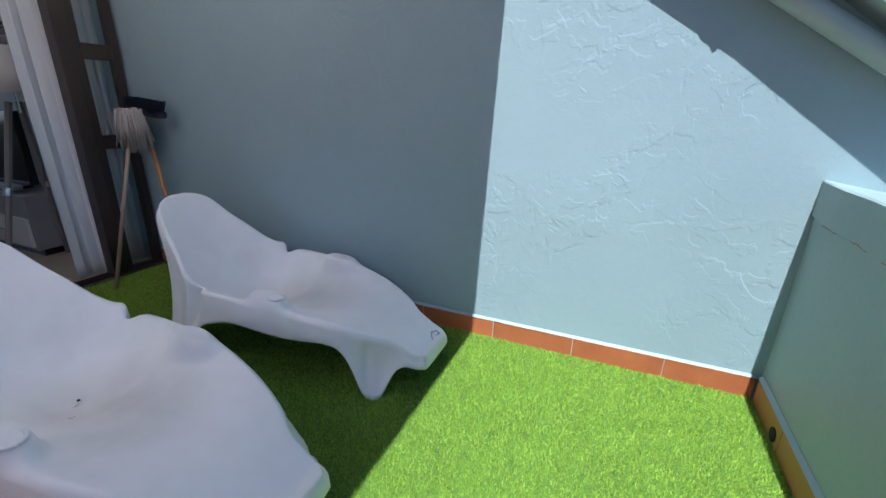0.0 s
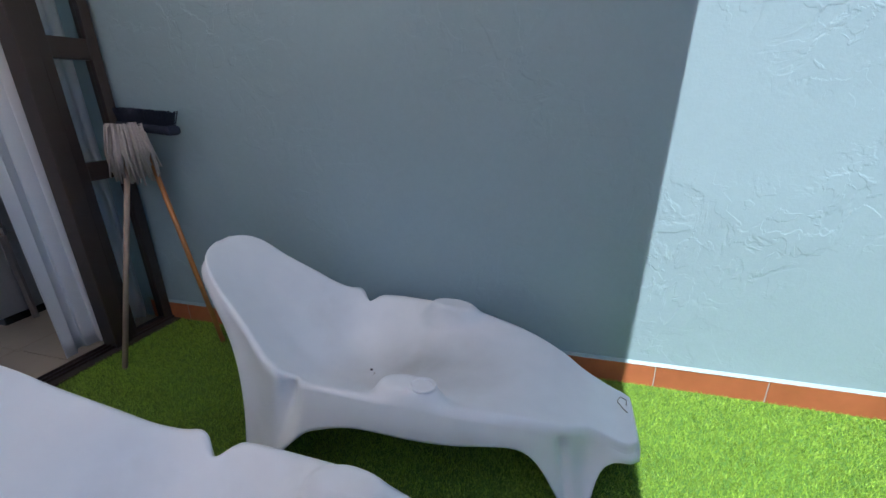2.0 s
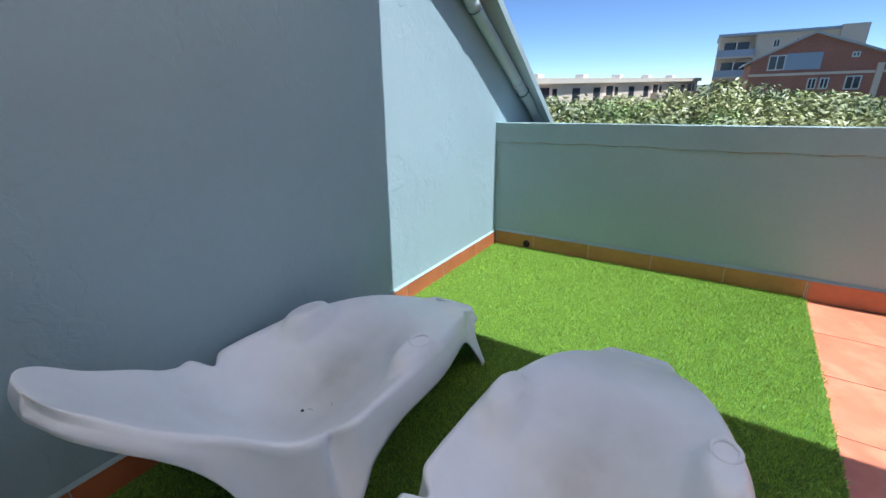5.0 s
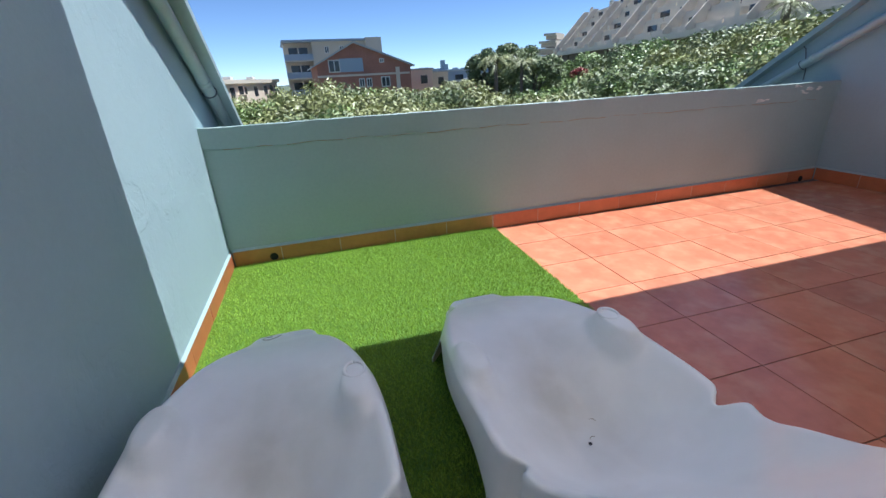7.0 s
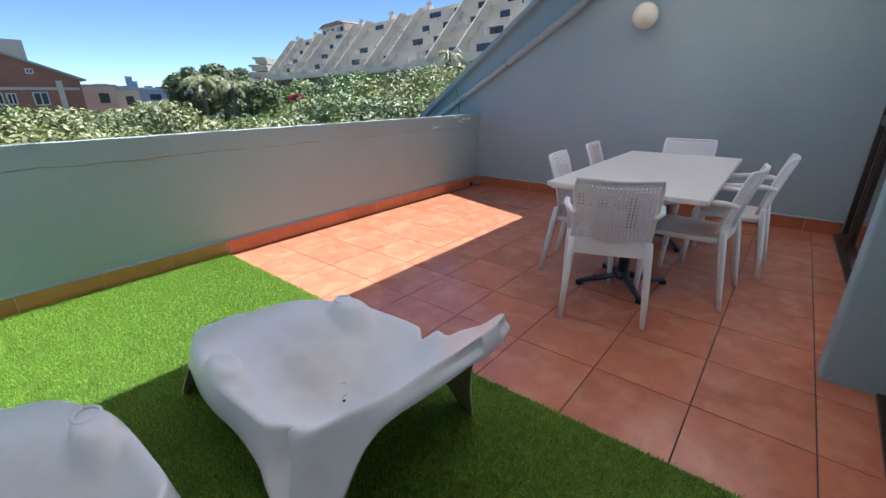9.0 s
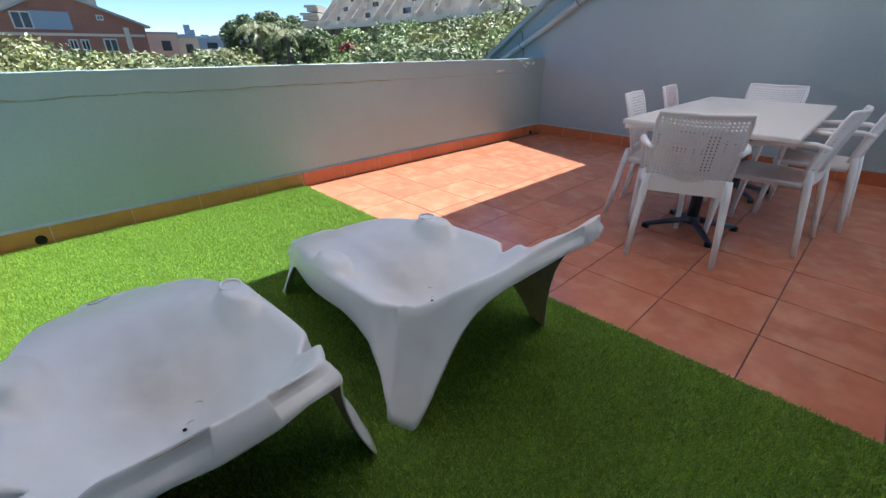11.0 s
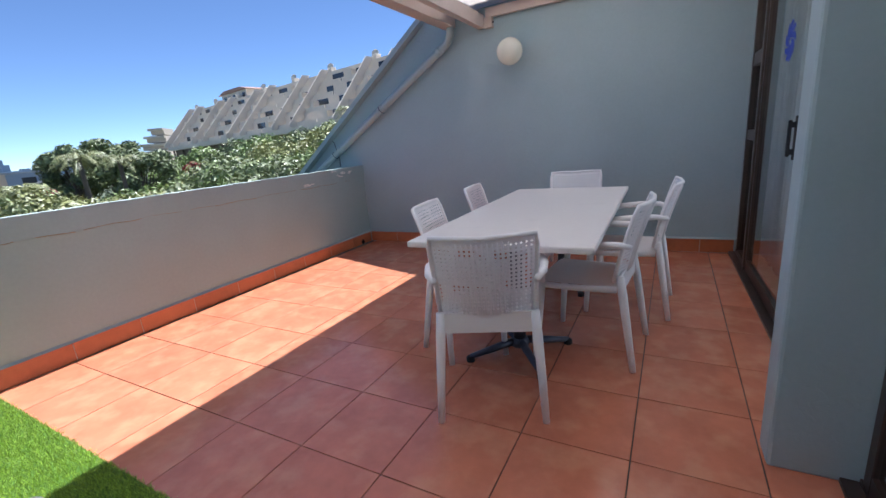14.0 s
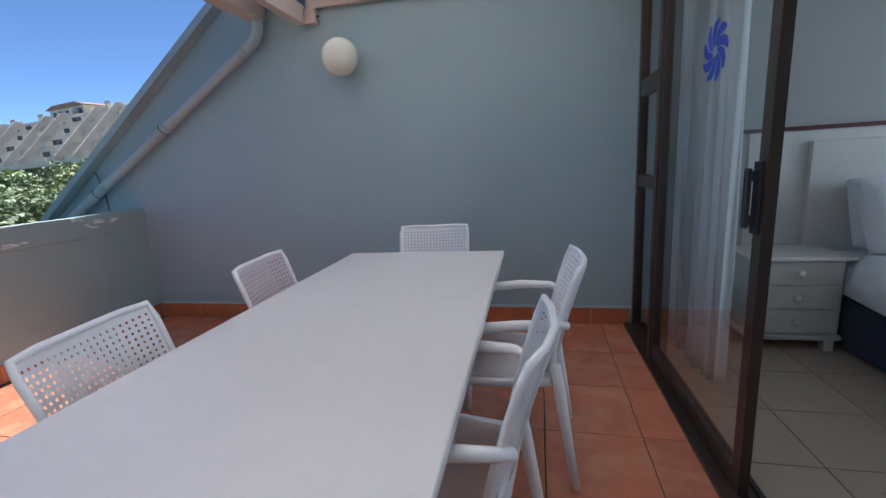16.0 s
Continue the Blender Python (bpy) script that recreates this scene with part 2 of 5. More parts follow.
GLOBE = M("opal_glass", (0.82, 0.81, 0.68), 0.2, 0.02, 3, 0.01, 30, 0)
CHIP = M("bare_white_chip", (0.72, 0.72, 0.68), 0.8, 0.1, 20)
RUST = M("rusty_crack", (0.34, 0.24, 0.13), 0.9, 0.25, 9, 0.1, 60)
HOLE = M("dark_drain", (0.01, 0.01, 0.01), 0.9)

# ---- building helpers ----


def link(name, bm, mat, parent=None, smooth=False):
    me = bpy.data.meshes.new(name)
    bmesh.ops.recalc_face_normals(bm, faces=bm.faces)
    bm.to_mesh(me)
    bm.free()
    if smooth:
        for p in me.polygons:
            p.use_smooth = True
    me.materials.append(mat)
    ob = new(name, me)
    ob.parent = parent
    return ob


def part(name, bm, mat, parent, label="", smooth=False):
    ob = link(name, bm, mat, parent, smooth)
    return tagged(ob, label) if label else ob


def thing(name, x, y, z, label, category, group="", turn=0.0):
    ob = new(name)
    ob.matrix_basis = pose(x, y, z, 0, 0, turn)
    return tagged(ob, label, category, group)


def setting(name, bm, mat, label, smooth=False):
    return tagged(link(name, bm, mat, None, smooth), label, kind="structure")


def share(name, me, parent, m):
    ob = new(name, me)
    ob.parent = parent
    ob.matrix_basis = m
    return ob


def box(bm, x0, x1, y0, y1, z0, z1, bevel=0.0):
    m = Matrix.LocRotScale(((x0 + x1) / 2, (y0 + y1) / 2, (z0 + z1) / 2), None, (x1 - x0, y1 - y0, z1 - z0))
    r = bmesh.ops.create_cube(bm, size=1, matrix=m)
    if bevel:
        es = list({e for v in r["verts"] for e in v.link_edges})
        bmesh.ops.bevel(bm, geom=es, offset=bevel, segments=2, affect="EDGES", profile=0.5)
    return bm


def Box(x0, x1, y0, y1, z0, z1, bevel=0.0):
    return box(bmesh.new(), x0, x1, y0, y1, z0, z1, bevel)


def prism(pts, y0, y1):
    """An outline in x and z, drawn out from y0 to y1."""
    bm = bmesh.new()
    a = [bm.verts.new((x, y0, z)) for x, z in pts]
    b = [bm.verts.new((x, y1, z)) for x, z in pts]
    bm.faces.new(a)
    bm.faces.new(b[::-1])
    n = len(pts)
    for i in range(n):
        bm.faces.new((a[i], b[i], b[(i + 1) % n], a[(i + 1) % n]))
    return bm


def tube(points, radii, seg=12, bm=None, square=False):
    """A round bar along points; radii: one number or one for each point."""
    bm = bm or bmesh.new()
    pts = [Vector(p) for p in points]
    if not isinstance(radii, (list, tuple)):
        radii = [radii] * len(pts)
    rings = []
    side = None
    for i, p in enumerate(pts):
        d = (pts[min(i + 1, len(pts) - 1)] - pts[max(i - 1, 0)]).normalized()
        if side is None:
            side = d.orthogonal().normalized()
        side = (side - d * side.dot(d)).normalized()
        up = d.cross(side)
        rings.append([bm.verts.new(p + radii[i] * (math.cos(2 * math.pi * k / seg) * side + math.sin(2 * math.pi * k / seg) * up)) for k in range(seg)])
    for a, b in zip(rings, rings[1:]):
        for k in range(seg):
            bm.faces.new((a[k], a[(k + 1) % seg], b[(k + 1) % seg], b[k]))
    bm.faces.new(rings[0][::-1])
    bm.faces.new(rings[-1])
    return bm


def lathe(profile, seg=32, bm=None, at=(0, 0, 0), m=None):
    """A turned body from radius and height pairs."""
    bm = bm or bmesh.new()
    rings = []
    for r, z in profile:
        rings.append([bm.verts.new(Vector(at) + Vector((r * math.cos(2 * math.pi * k / seg), r * math.sin(2 * math.pi * k / seg), z))) for k in range(seg)])
    for a, b in zip(rings, rings[1:]):
        for k in range(seg):
            bm.faces.new((a[k], a[(k + 1) % seg], b[(k + 1) % seg], b[k]))
    bm.faces.new(rings[0][::-1])
    bm.faces.new(rings[-1])
    if m:
        bmesh.ops.transform(bm, matrix=m, verts=bm.verts)
    return bm


def curve_of(keys):
    """A smooth function through pairs of place and value."""
    xs, ys = zip(*keys)

    def f(x):
        x = min(max(x, xs[0]), xs[-1])
        for i in range(len(xs) - 1):
            if x <= xs[i + 1]:
                break
        h = xs[i + 1] - xs[i]
        s = (x - xs[i]) / h
        d0 = (ys[i + 1] - ys[max(i - 1, 0)]) / (xs[i + 1] - xs[max(i - 1, 0)])
        d1 = (ys[min(i + 2, len(xs) - 1)] - ys[i]) / (xs[min(i + 2, len(xs) - 1)] - xs[i])
        return (2 * s**3 - 3 * s**2 + 1) * ys[i] + (s**3 - 2 * s**2 + s) * h * d0 + (3 * s**2 - 2 * s**3) * ys[i + 1] + (s**3 - s**2) * h * d1
    return f


# ---- the terrace's setting ----
LEFT, RIGHT, HOUSE, RAIL = 2.30, -3.63, -3.24, 0.925
GRID_TURN = math.radians(1.0)


def verge_z(x):
    return 2.467 - 0.745 * x


LEFT_DROP, RIGHT_DROP = 0.235, 0.10


def grass_edge(x):
    return 0.262 + (x + 1.6) * -0.028 if x > -1.6 else 0.262


FRONT_TURN = Matrix.Translation((HOUSE, -0.75, 0)) @ pose(0, 0, 0, 0, 0, -3.3) @ Matrix.Translation((-HOUSE, 0.75, 0))


def front_shift(y):
    """How far the living room front lies out from the line of the bedroom front."""
    return 0.0577 * (y + 0.75)


def gable(drop):
    return [(-3.6, -7.0), (2.2, -7.0), (2.2, verge_z(2.2) - drop), (-0.8, verge_z(-0.8) - drop), (-3.6, verge_z(-0.8) - drop)]


setting("wall_left", prism(gable(LEFT_DROP), LEFT, LEFT + 0.25), WALL, "grey-blue trowelled plaster side wall with a sloping top")
setting("wall_right", prism(gable(RIGHT_DROP), RIGHT - 0.25, RIGHT), WALL, "grey-blue plaster side wall with a sloping top")
for nm, y0, y1, dr in (("verge_left", LEFT - 0.16, LEFT + 0.30, LEFT_DROP), ("verge_right", RIGHT - 0.30, RIGHT + 0.10, RIGHT_DROP)):
    cap = [(2.28, verge_z(2.28) + 0.0), (2.28, verge_z(2.28) + 0.07), (-0.8, verge_z(-0.8) + 0.07), (-0.8, verge_z(-0.8) + 0.002), (2.2, verge_z(2.2) + 0.002)]
    setting(nm, prism([(x, z - dr) for x, z in cap], y0, y1), VERGE, "pale painted capping along the sloping wall top")
# the roof slopes outside the side walls
for nm, y0, y1 in (("roof_left", LEFT + 0.305, LEFT + 7), ("roof_right", RIGHT - 7, RIGHT - 0.305)):
    rp = [(2.5, verge_z(2.5) - 0.42), (2.5, verge_z(2.5) - 0.34), (-4.0, verge_z(-4.0) - 0.34), (-4.0, verge_z(-4.0) - 0.42)]
    setting(nm, prism(rp, y0, y1), VERGE, "sloping roof of the house")

# parapet with a slightly proud coping band
bm = Box(RAIL, RAIL + 0.2, RIGHT, LEFT, -7.0, 0.875)
setting("parapet", bm, PARAPET, "grey-blue painted parapet wall")
bm = bmesh.new()
n = 60
rows = []
for i in range(n + 1):
    y = RIGHT + (LEFT - RIGHT) * i / n
    w = 0.004 * math.sin(i * 1.7) + 0.003 * math.sin(i * 0.53)
    dz = 0.012 * (y - RIGHT) / 6
    rows.append([bm.verts.new((x, y, z)) for x, z in ((RAIL - 0.014 + w * 0.6, 0.848 + w + 2.2 * dz), (RAIL - 0.014 + w * 0.5, 1.012 + 0.2 * w), (RAIL - 0.008, 1.018 + 0.2 * w), (RAIL + 0.20, 0.985), (RAIL + 0.215, 0.975), (RAIL + 0.215, 0.86), (RAIL + 0.01, 0.86 + w))])
for a, b in zip(rows, rows[1:]):
    for k in range(7):
        bm.faces.new((a[k], a[(k + 1) % 7], b[(k + 1) % 7], b[k]))
bm.faces.new(rows[0])
bm.faces.new(rows[-1][::-1])
setting("parapet_coping", bm, PARAPET, "grey-blue painted coping band with worn edges")
bm = bmesh.new()
random.seed(14)
y = RIGHT + 0.3
while y < LEFT - 0.1:
    ln = random.uniform(0.08, 0.5)
    pts = []
    for q in range(7):
        yy = min(LEFT - 0.02, y + ln * q / 6)
        i_ = (yy - RIGHT) / (LEFT - RIGHT) * n
        ww = 0.004 * math.sin(i_ * 1.7) + 0.003 * math.sin(i_ * 0.53)
        pts.append((RAIL - 0.013 + ww * 0.6, yy, 0.847 + ww + 2.2 * 0.012 * (yy - RIGHT) / 6 + random.uniform(-0.002, 0.002)))
    tube(pts, random.uniform(0.0013, 0.0026), 5, bm)
    y += ln + random.uniform(0.0, 0.18)
setting("coping_crack", bm, RUST, "thin rusty crack under the coping band")
random.seed(4)
for y, z, s in ((-3.28, 0.965, 1.0), (-3.17, 0.93, 0.7), (-2.62, 0.885, 0.8), (-3.05, 0.99, 0.5)):
    for k in range(5):
        bm = bmesh.new()
        cy, cz = y + random.uniform(-0.09, 0.09) * s, z + random.uniform(-0.02, 0.02) * s
        vs = [bm.verts.new((RAIL - 0.0195, cy + random.uniform(0.5, 1) * 0.045 * s * math.cos(a), cz + random.uniform(0.4, 1) * 0.012 * s * math.sin(a))) for a in [q * math.pi / 4 for q in range(8)]]
        f = bm.faces.new(vs)
        r = bmesh.ops.extrude_face_region(bm, geom=[f])
        bmesh.ops.translate(bm, verts=[v for v in r["geom"] if isinstance(v, bmesh.types.BMVert)], vec=(0.004, 0, 0))
        setting("chip", bm, CHIP, "bare white chip in the coping's paint")

# floor slab, turf and its blades
setting("floor", Box(HOUSE - 0.06, RAIL, RIGHT, LEFT, -0.20, -0.006), GROUT, "terrace floor slab with dark grout")
bm = bmesh.new()
xs = [HOUSE + 0.085 + (RAIL - 0.02 - HOUSE - 0.085) * i / 40 for i in range(41)]
out_ = [front_shift(0.3) * (RAIL - 0.02 - x) / 4.06 for x in xs]
lo = [[bm.verts.new((x + o, grass_edge(x), z)) for x, o in zip(xs, out_)] for z in (0.001, 0.012)]
hi = [[bm.verts.new((x + 2.9 * o, LEFT - 0.012, z)) for x, o in zip(xs, out_)] for z in (0.001, 0.012)]
for i in range(40):
    bm.faces.new((lo[1][i], lo[1][i + 1], hi[1][i + 1], hi[1][i]))
    bm.faces.new((lo[0][i], lo[0][i + 1], lo[1][i + 1], lo[1][i]))
setting("artificial_grass", bm, TURF_BASE, "green artificial grass mat laid over the tiles")


def blades(count):
    rng = np.random.default_rng(5)
    x = rng.uniform(HOUSE + 0.085, RAIL - 0.02, count)
    edge = np.where(x > -1.6, 0.262 - 0.028 * (x + 1.6), 0.262) + rng.normal(0, 0.006, count)
    y = edge + (LEFT - 0.014 - edge) * rng.random(count)
    near = HOUSE + 0.088 + front_shift(y)
    x = np.where(x < near, near + rng.uniform(0, 3.8, count), x)
    ang = rng.uniform(0, 2 * np.pi, count)
    lean = rng.uniform(0.002, 0.017, count)
    h = rng.uniform(0.008, 0.023, count)
    w = rng.uniform(0.0009, 0.0019, count)
    la = rng.uniform(0, 2 * np.pi, count)
    base = np.stack([x, y, np.full(count, 0.008)], 1)
    side = np.stack([np.cos(ang), np.sin(ang), np.zeros(count)], 1) * w[:, None]
    tip = base + np.stack([np.cos(la) * lean, np.sin(la) * lean, h], 1)
    co = np.stack([base - side, base + side, tip], 1).reshape(-1, 3)
    me = bpy.data.meshes.new("grass_blades")
    me.vertices.add(3 * count)
    me.vertices.foreach_set("co", co.ravel())
    me.loops.add(3 * count)
    me.loops.foreach_set("vertex_index", np.arange(3 * count))
    me.polygons.add(count)
    me.polygons.foreach_set("loop_start", np.arange(0, 3 * count, 3))
    me.update()
    me.validate()
    me.materials.append(TURF)
    return me


tagged(new("grass_blades", blades(580000)), "short green artificial grass blades on the mat", "artificial grass", kind="stuff")

# skirting fillet of paint above the tiles
for nm, b4 in (("skirting_fillet_left", (HOUSE + 0.02, RAIL - 0.02, LEFT - 0.016, LEFT, 0.119, 0.1285)), ("skirting_fillet_right", (HOUSE + 0.02, RAIL - 0.02, RIGHT, RIGHT + 0.02, 0.128, 0.142)), ("skirting_fillet_parapet", (RAIL - 0.02, RAIL, RIGHT + 0.02, LEFT - 0.02, 0.128, 0.142))):
    bm = Box(*b4)
    top = [v for v in bm.verts if v.co.z > 0.1282]
    for v in top:
        if "left" in nm:
            v.co.y = max(v.co.y, LEFT - 0.004)
        elif "right" in nm:
            v.co.y = min(v.co.y, RIGHT + 0.004)
        else:
            v.co.x = max(v.co.x, RAIL - 0.004)
    tagged(setting(nm, bm, PARAPET, "paint-covered mortar fillet over the skirting tiles"))

# ---- cover roof over the house side ----
for nm, b6, lab in (("roof_gutter", (-0.57, -0.43, RIGHT + 0.02, LEFT - 0.02, 2.385, 2.50), "cream painted box gutter along the roof's front"), ("roof_beam", (-0.90, -0.83, RIGHT + 0.03, LEFT - 0.03, 2.315, 2.445), "cream grey painted steel beam under the roof"), ("wall_batten", (-3.2, -0.92, RIGHT + 0.003, RIGHT + 0.05, 2.41, 2.50), "cream painted batten along the wall"), ("wall_batten_left", (-3.2, -0.92, LEFT - 0.05, LEFT - 0.003, 2.41, 2.50), "cream painted batten along the wall")):
    bm = Box(*b6, 0.006)
    for v in bm.verts:
        v.co.x += 0.012 * (v.co.y - RIGHT) if nm in ("roof_gutter", "roof_beam") else 0
    setting(nm, bm, BEAM, lab)
for y in (RIGHT + 0.003, LEFT - 0.063):
    br = thing("beam_bracket", -0.96, y, 2.36, "small cream metal bracket under the roof beam", "bracket")
    part("plate", Box(-0.03, 0.06, 0, 0.06, -0.05, 0.05, 0.004), BEAM, br)
    part("bolt", tube([(-0.03, 0.03, 0.0), (-0.045, 0.03, 0.0)], 0.009, 8), STEEL, br, "dark bolt head")
bm = bmesh.new()
cols = 330
sheet_rows = []
for x, z in ((-0.5, 2.505), (-3.5, 2.64)):
    sheet_rows.append([bm.verts.new((x, RIGHT + 0.004 + (LEFT - RIGHT - 0.008) * j / cols, z + 0.012 * math.sin(2 * math.pi * j / cols * (LEFT - RIGHT) / 0.076))) for j in range(cols + 1)])
for j in range(cols):
    bm.faces.new((sheet_rows[0][j], sheet_rows[0][j + 1], sheet_rows[1][j + 1], sheet_rows[1][j]))
roofsheet = setting("roof_sheet", bm, SHEET, "cream corrugated roof sheet over the terrace", True)
roofsheet.modifiers.new("thick", "SOLIDIFY").thickness = 0.004

# ---- house front: pier, head, door units ----
setting("wall_house", Box(HOUSE - 0.25, HOUSE + 0.06, RIGHT, LEFT - 0.004, 2.30, 2.50), WALL, "grey-blue plaster wall above the glazed doors")
setting("pier", Box(HOUSE - 0.25, -2.96, -0.86, -0.73, -0.005, 2.302, 0.012), WALL, "grey-blue plaster pier between the two glazed doors")


def frame_box(name, parent, x0, x1, y0, y1, z0, z1):
    return part(name, Box(x0, x1, y0, y1, z0, z1, 0.004), ALU, parent)


def pane(parent, y0, y1, z0, z1, x):
    p = part("pane", Box(x - 0.003, x + 0.003, y0, y1, z0, z1), GLASS, parent, "clear glass pane")
    p.visible_shadow = False
    return p


def side_light(parent, y0, y1, bars):
    X0, X1 = HOUSE - 0.035, HOUSE + 0.025
    frame_box("stile", parent, X0, X1, y0, y0 + 0.05, 0.0, 2.30)
    frame_box("stile", parent, X0, X1, y1 - 0.05, y1, 0.0, 2.30)
    z = 0.04
    for a, b in bars + ((2.25, 2.30),):
        frame_box("transom", parent, X0 + 0.004, X1 - 0.004, y0 + 0.05, y1 - 0.05, a, b)
        pane(parent, y0 + 0.045, y1 - 0.045, z, a, HOUSE - 0.005)
        z = b
    frame_box("bottom_rail", parent, X0 + 0.004, X1 - 0.004, y0 + 0.05, y1 - 0.05, 0.0, 0.045)


def slider(parent, y0, y1, x, handle_y):
    X0, X1 = x - 0.018, x + 0.018
    s = part("sliding_leaf", Box(X0, X1, y0, y0 + 0.055, 0.03, 2.27, 0.004), ALU, parent, "bronze aluminium sliding door frame")
    for b6 in ((y1 - 0.055, y1, 0.03, 2.27), (y0 + 0.055, y1 - 0.055, 0.03, 0.10), (y0 + 0.055, y1 - 0.055, 2.21, 2.27)):
        part("rail", Box(X0 + 0.001, X1 - 0.001, *b6), ALU, s)
    pane(s, y0 + 0.05, y1 - 0.05, 0.095, 2.215, x)
    bm = Box(X1, X1 + 0.012, handle_y - 0.022, handle_y + 0.022, 0.97, 1.20, 0.004)
    box(bm, X1 + 0.008, X1 + 0.035, handle_y - 0.012, handle_y + 0.012, 1.00, 1.03, 0.003)
    box(bm, X1 + 0.008, X1 + 0.035, handle_y - 0.012, handle_y + 0.012, 1.14, 1.17, 0.003)
    box(bm, X1 + 0.028, X1 + 0.042, handle_y - 0.014, handle_y + 0.014, 0.99, 1.18, 0.005)
    part("handle", bm, RUBBER, s, "black plastic pull handle")


def door_unit(name, y0, y1, label):
    d = tagged(new(name), label, "sliding door", kind="structure")
    frame_box("head", d, HOUSE - 0.06, HOUSE + 0.045, y0, y1, 2.27, 2.299)
    sill = part("sill", Box(HOUSE - 0.07, HOUSE + 0.08, y0, y1, -0.003, 0.018, 0.003), ALU, d)
    for k in range(3):
        part("track", Box(HOUSE - 0.05 + k * 0.036, HOUSE - 0.043 + k * 0.036, y0, y1, 0.018, 0.03), ALU, sill)
    return d


d1 = door_unit("door_1", -0.725, LEFT - 0.004, "open bronze aluminium sliding door to the living room")
side_light(d1, 2.02, LEFT - 0.012, ((0.90, 0.99), (1.465, 1.56)))
slider(d1, -0.70, 0.42, HOUSE + 0.012, -0.64)
frame_box("jamb", d1, HOUSE - 0.06, HOUSE + 0.045, 1.935, 2.018, 0.0, 2.27)
d1.matrix_basis = FRONT_TURN
d2 = door_unit("door_2", RIGHT + 0.004, -0.865, "open bronze aluminium sliding door to the bedroom")
side_light(d2, RIGHT + 0.005, -3.12, ((1.02, 1.10), (1.60, 1.70)))
slider(d2, -3.10, -1.95, HOUSE + 0.012, -1.985)
frame_box("jamb", d2, HOUSE - 0.06, HOUSE + 0.045, -3.115, -3.06, 0.0, 2.27)

# ---- rooms behind the doors ----
XB = -7.2
setting("floor_rooms", Box(XB, HOUSE - 0.062, RIGHT - 0.25, LEFT + 0.25, -0.2, -0.008), GROUT, "floor slab of the rooms")
setting("ceiling", Box(XB, HOUSE - 0.25, RIGHT - 0.25, LEFT + 0.25, 2.5, 2.6), CEIL, "white ceiling of the rooms")
for nm, b6 in (("wall_back", (RIGHT - 0.25, LEFT + 0.25, -0.2, 0.9)), ("wall_back_head", (RIGHT - 0.25, LEFT + 0.25, 2.2, 2.6)), ("wall_back_side", (RIGHT - 0.25, -3.15, 0.9, 2.2)), ("wall_back_middle", (-1.25, 0.05, 0.9, 2.2)), ("wall_back_end", (1.95, LEFT + 0.25, 0.9, 2.2))):
    setting(nm, Box(XB - 0.1, XB, *b6), ROOM, "grey back wall of the rooms")
setting("wall_living", Box(XB, HOUSE - 0.37, LEFT + 0.0, LEFT + 0.1, -0.2, 2.6), ROOM, "grey living room side wall")
setting("wall_bedroom", Box(XB, HOUSE - 0.37, RIGHT - 0.1, RIGHT - 0.0, -0.2, 2.6), ROOM, "grey bedroom side wall")
setting("wall_between", Box(XB, HOUSE - 0.252, -0.85, -0.74, -0.2, 2.6), ROOM, "grey wall between the rooms")

# ---- downpipes along the side walls ----


def downpipe(y, k, z0, sgn, label):
    d = thing("downpipe", 0, y, 0, label, "pipe")
    pts = [(-0.53, -sgn * 0.0, 2.40), (-0.525, 0, 2.33), (-0.52, 0, z0 + k * 0.52 + 0.05), (-0.49, 0, z0 + k * 0.49 + 0.005), (-0.44, 0, z0 + k * 0.44)] + [(x, 0, z0 - k * x) for x in (0.2, 0.8, 1.4, 2.15)]
    part("pipe", tube(pts, 0.041, 20), PIPE, d, smooth=True)
    for x in (-0.40, 0.42, 1.15):
        a = Vector((x, 0, z0 - k * x))
        dr = Vector((1, 0, -k)).normalized()
        part("sleeve", tube([a, a + dr * 0.05], 0.0455, 20), PIPE, d, smooth=True)
    for x in (0.47, 1.28):
        z = z0 - k * x
        bm = tube([(x + 0.047 * math.cos(a) * 0.55, 0.047 * math.sin(a), z + 0.047 * math.cos(a) * 0.85) for a in [q * math.pi / 8 for q in range(17)]], 0.004, 6)
        part("clip", bm, STEEL, d, "thin dark wire clip")
        part("stay", tube([(x, 0.04 * sgn, z), (x, 0.1 * sgn, z)], 0.005, 6), PIPE, d)
    return d


downpipe(LEFT - 0.062, 0.635, 2.045, 1, "pale grey-blue downpipe running slantwise along the wall")
downpipe(RIGHT + 0.075, 0.607, 1.945, -1, "pale grey-blue downpipe running slantwise along the shaded wall")
w = thing("cable", 1.28, RIGHT + 0.004, 1.25, "thin dark cable on the plaster wall", "cable")
part("wire", tube([(0, 0.004, -0.24), (0.0, 0.004, -0.12), (0.02, 0.004, -0.05), (0.05, 0.006, 0.08), (0.16, 0.006, 0.19)], 0.005, 6), STEEL, w)

# ---- wall lamp ----
g = thing("wall_lamp", -1.20, RIGHT, 2.03, "round white opal globe lamp on the plaster wall", "lamp")
bm = bmesh.new()
bmesh.ops.create_uvsphere(bm, u_segments=32, v_segments=20, radius=0.128, matrix=Matrix.Translation((0, 0.17, 0)))
part("globe", bm, GLOBE, g, "white opal glass globe", True)
part("base", lathe([(0.0, 0), (0.062, 0), (0.062, 0.03), (0.045, 0.055), (0.0, 0.055)], 24, m=pose(0, 0.001, 0, -90, 0, 0)), PIPE, g, smooth=False)


# ---- loungers ----


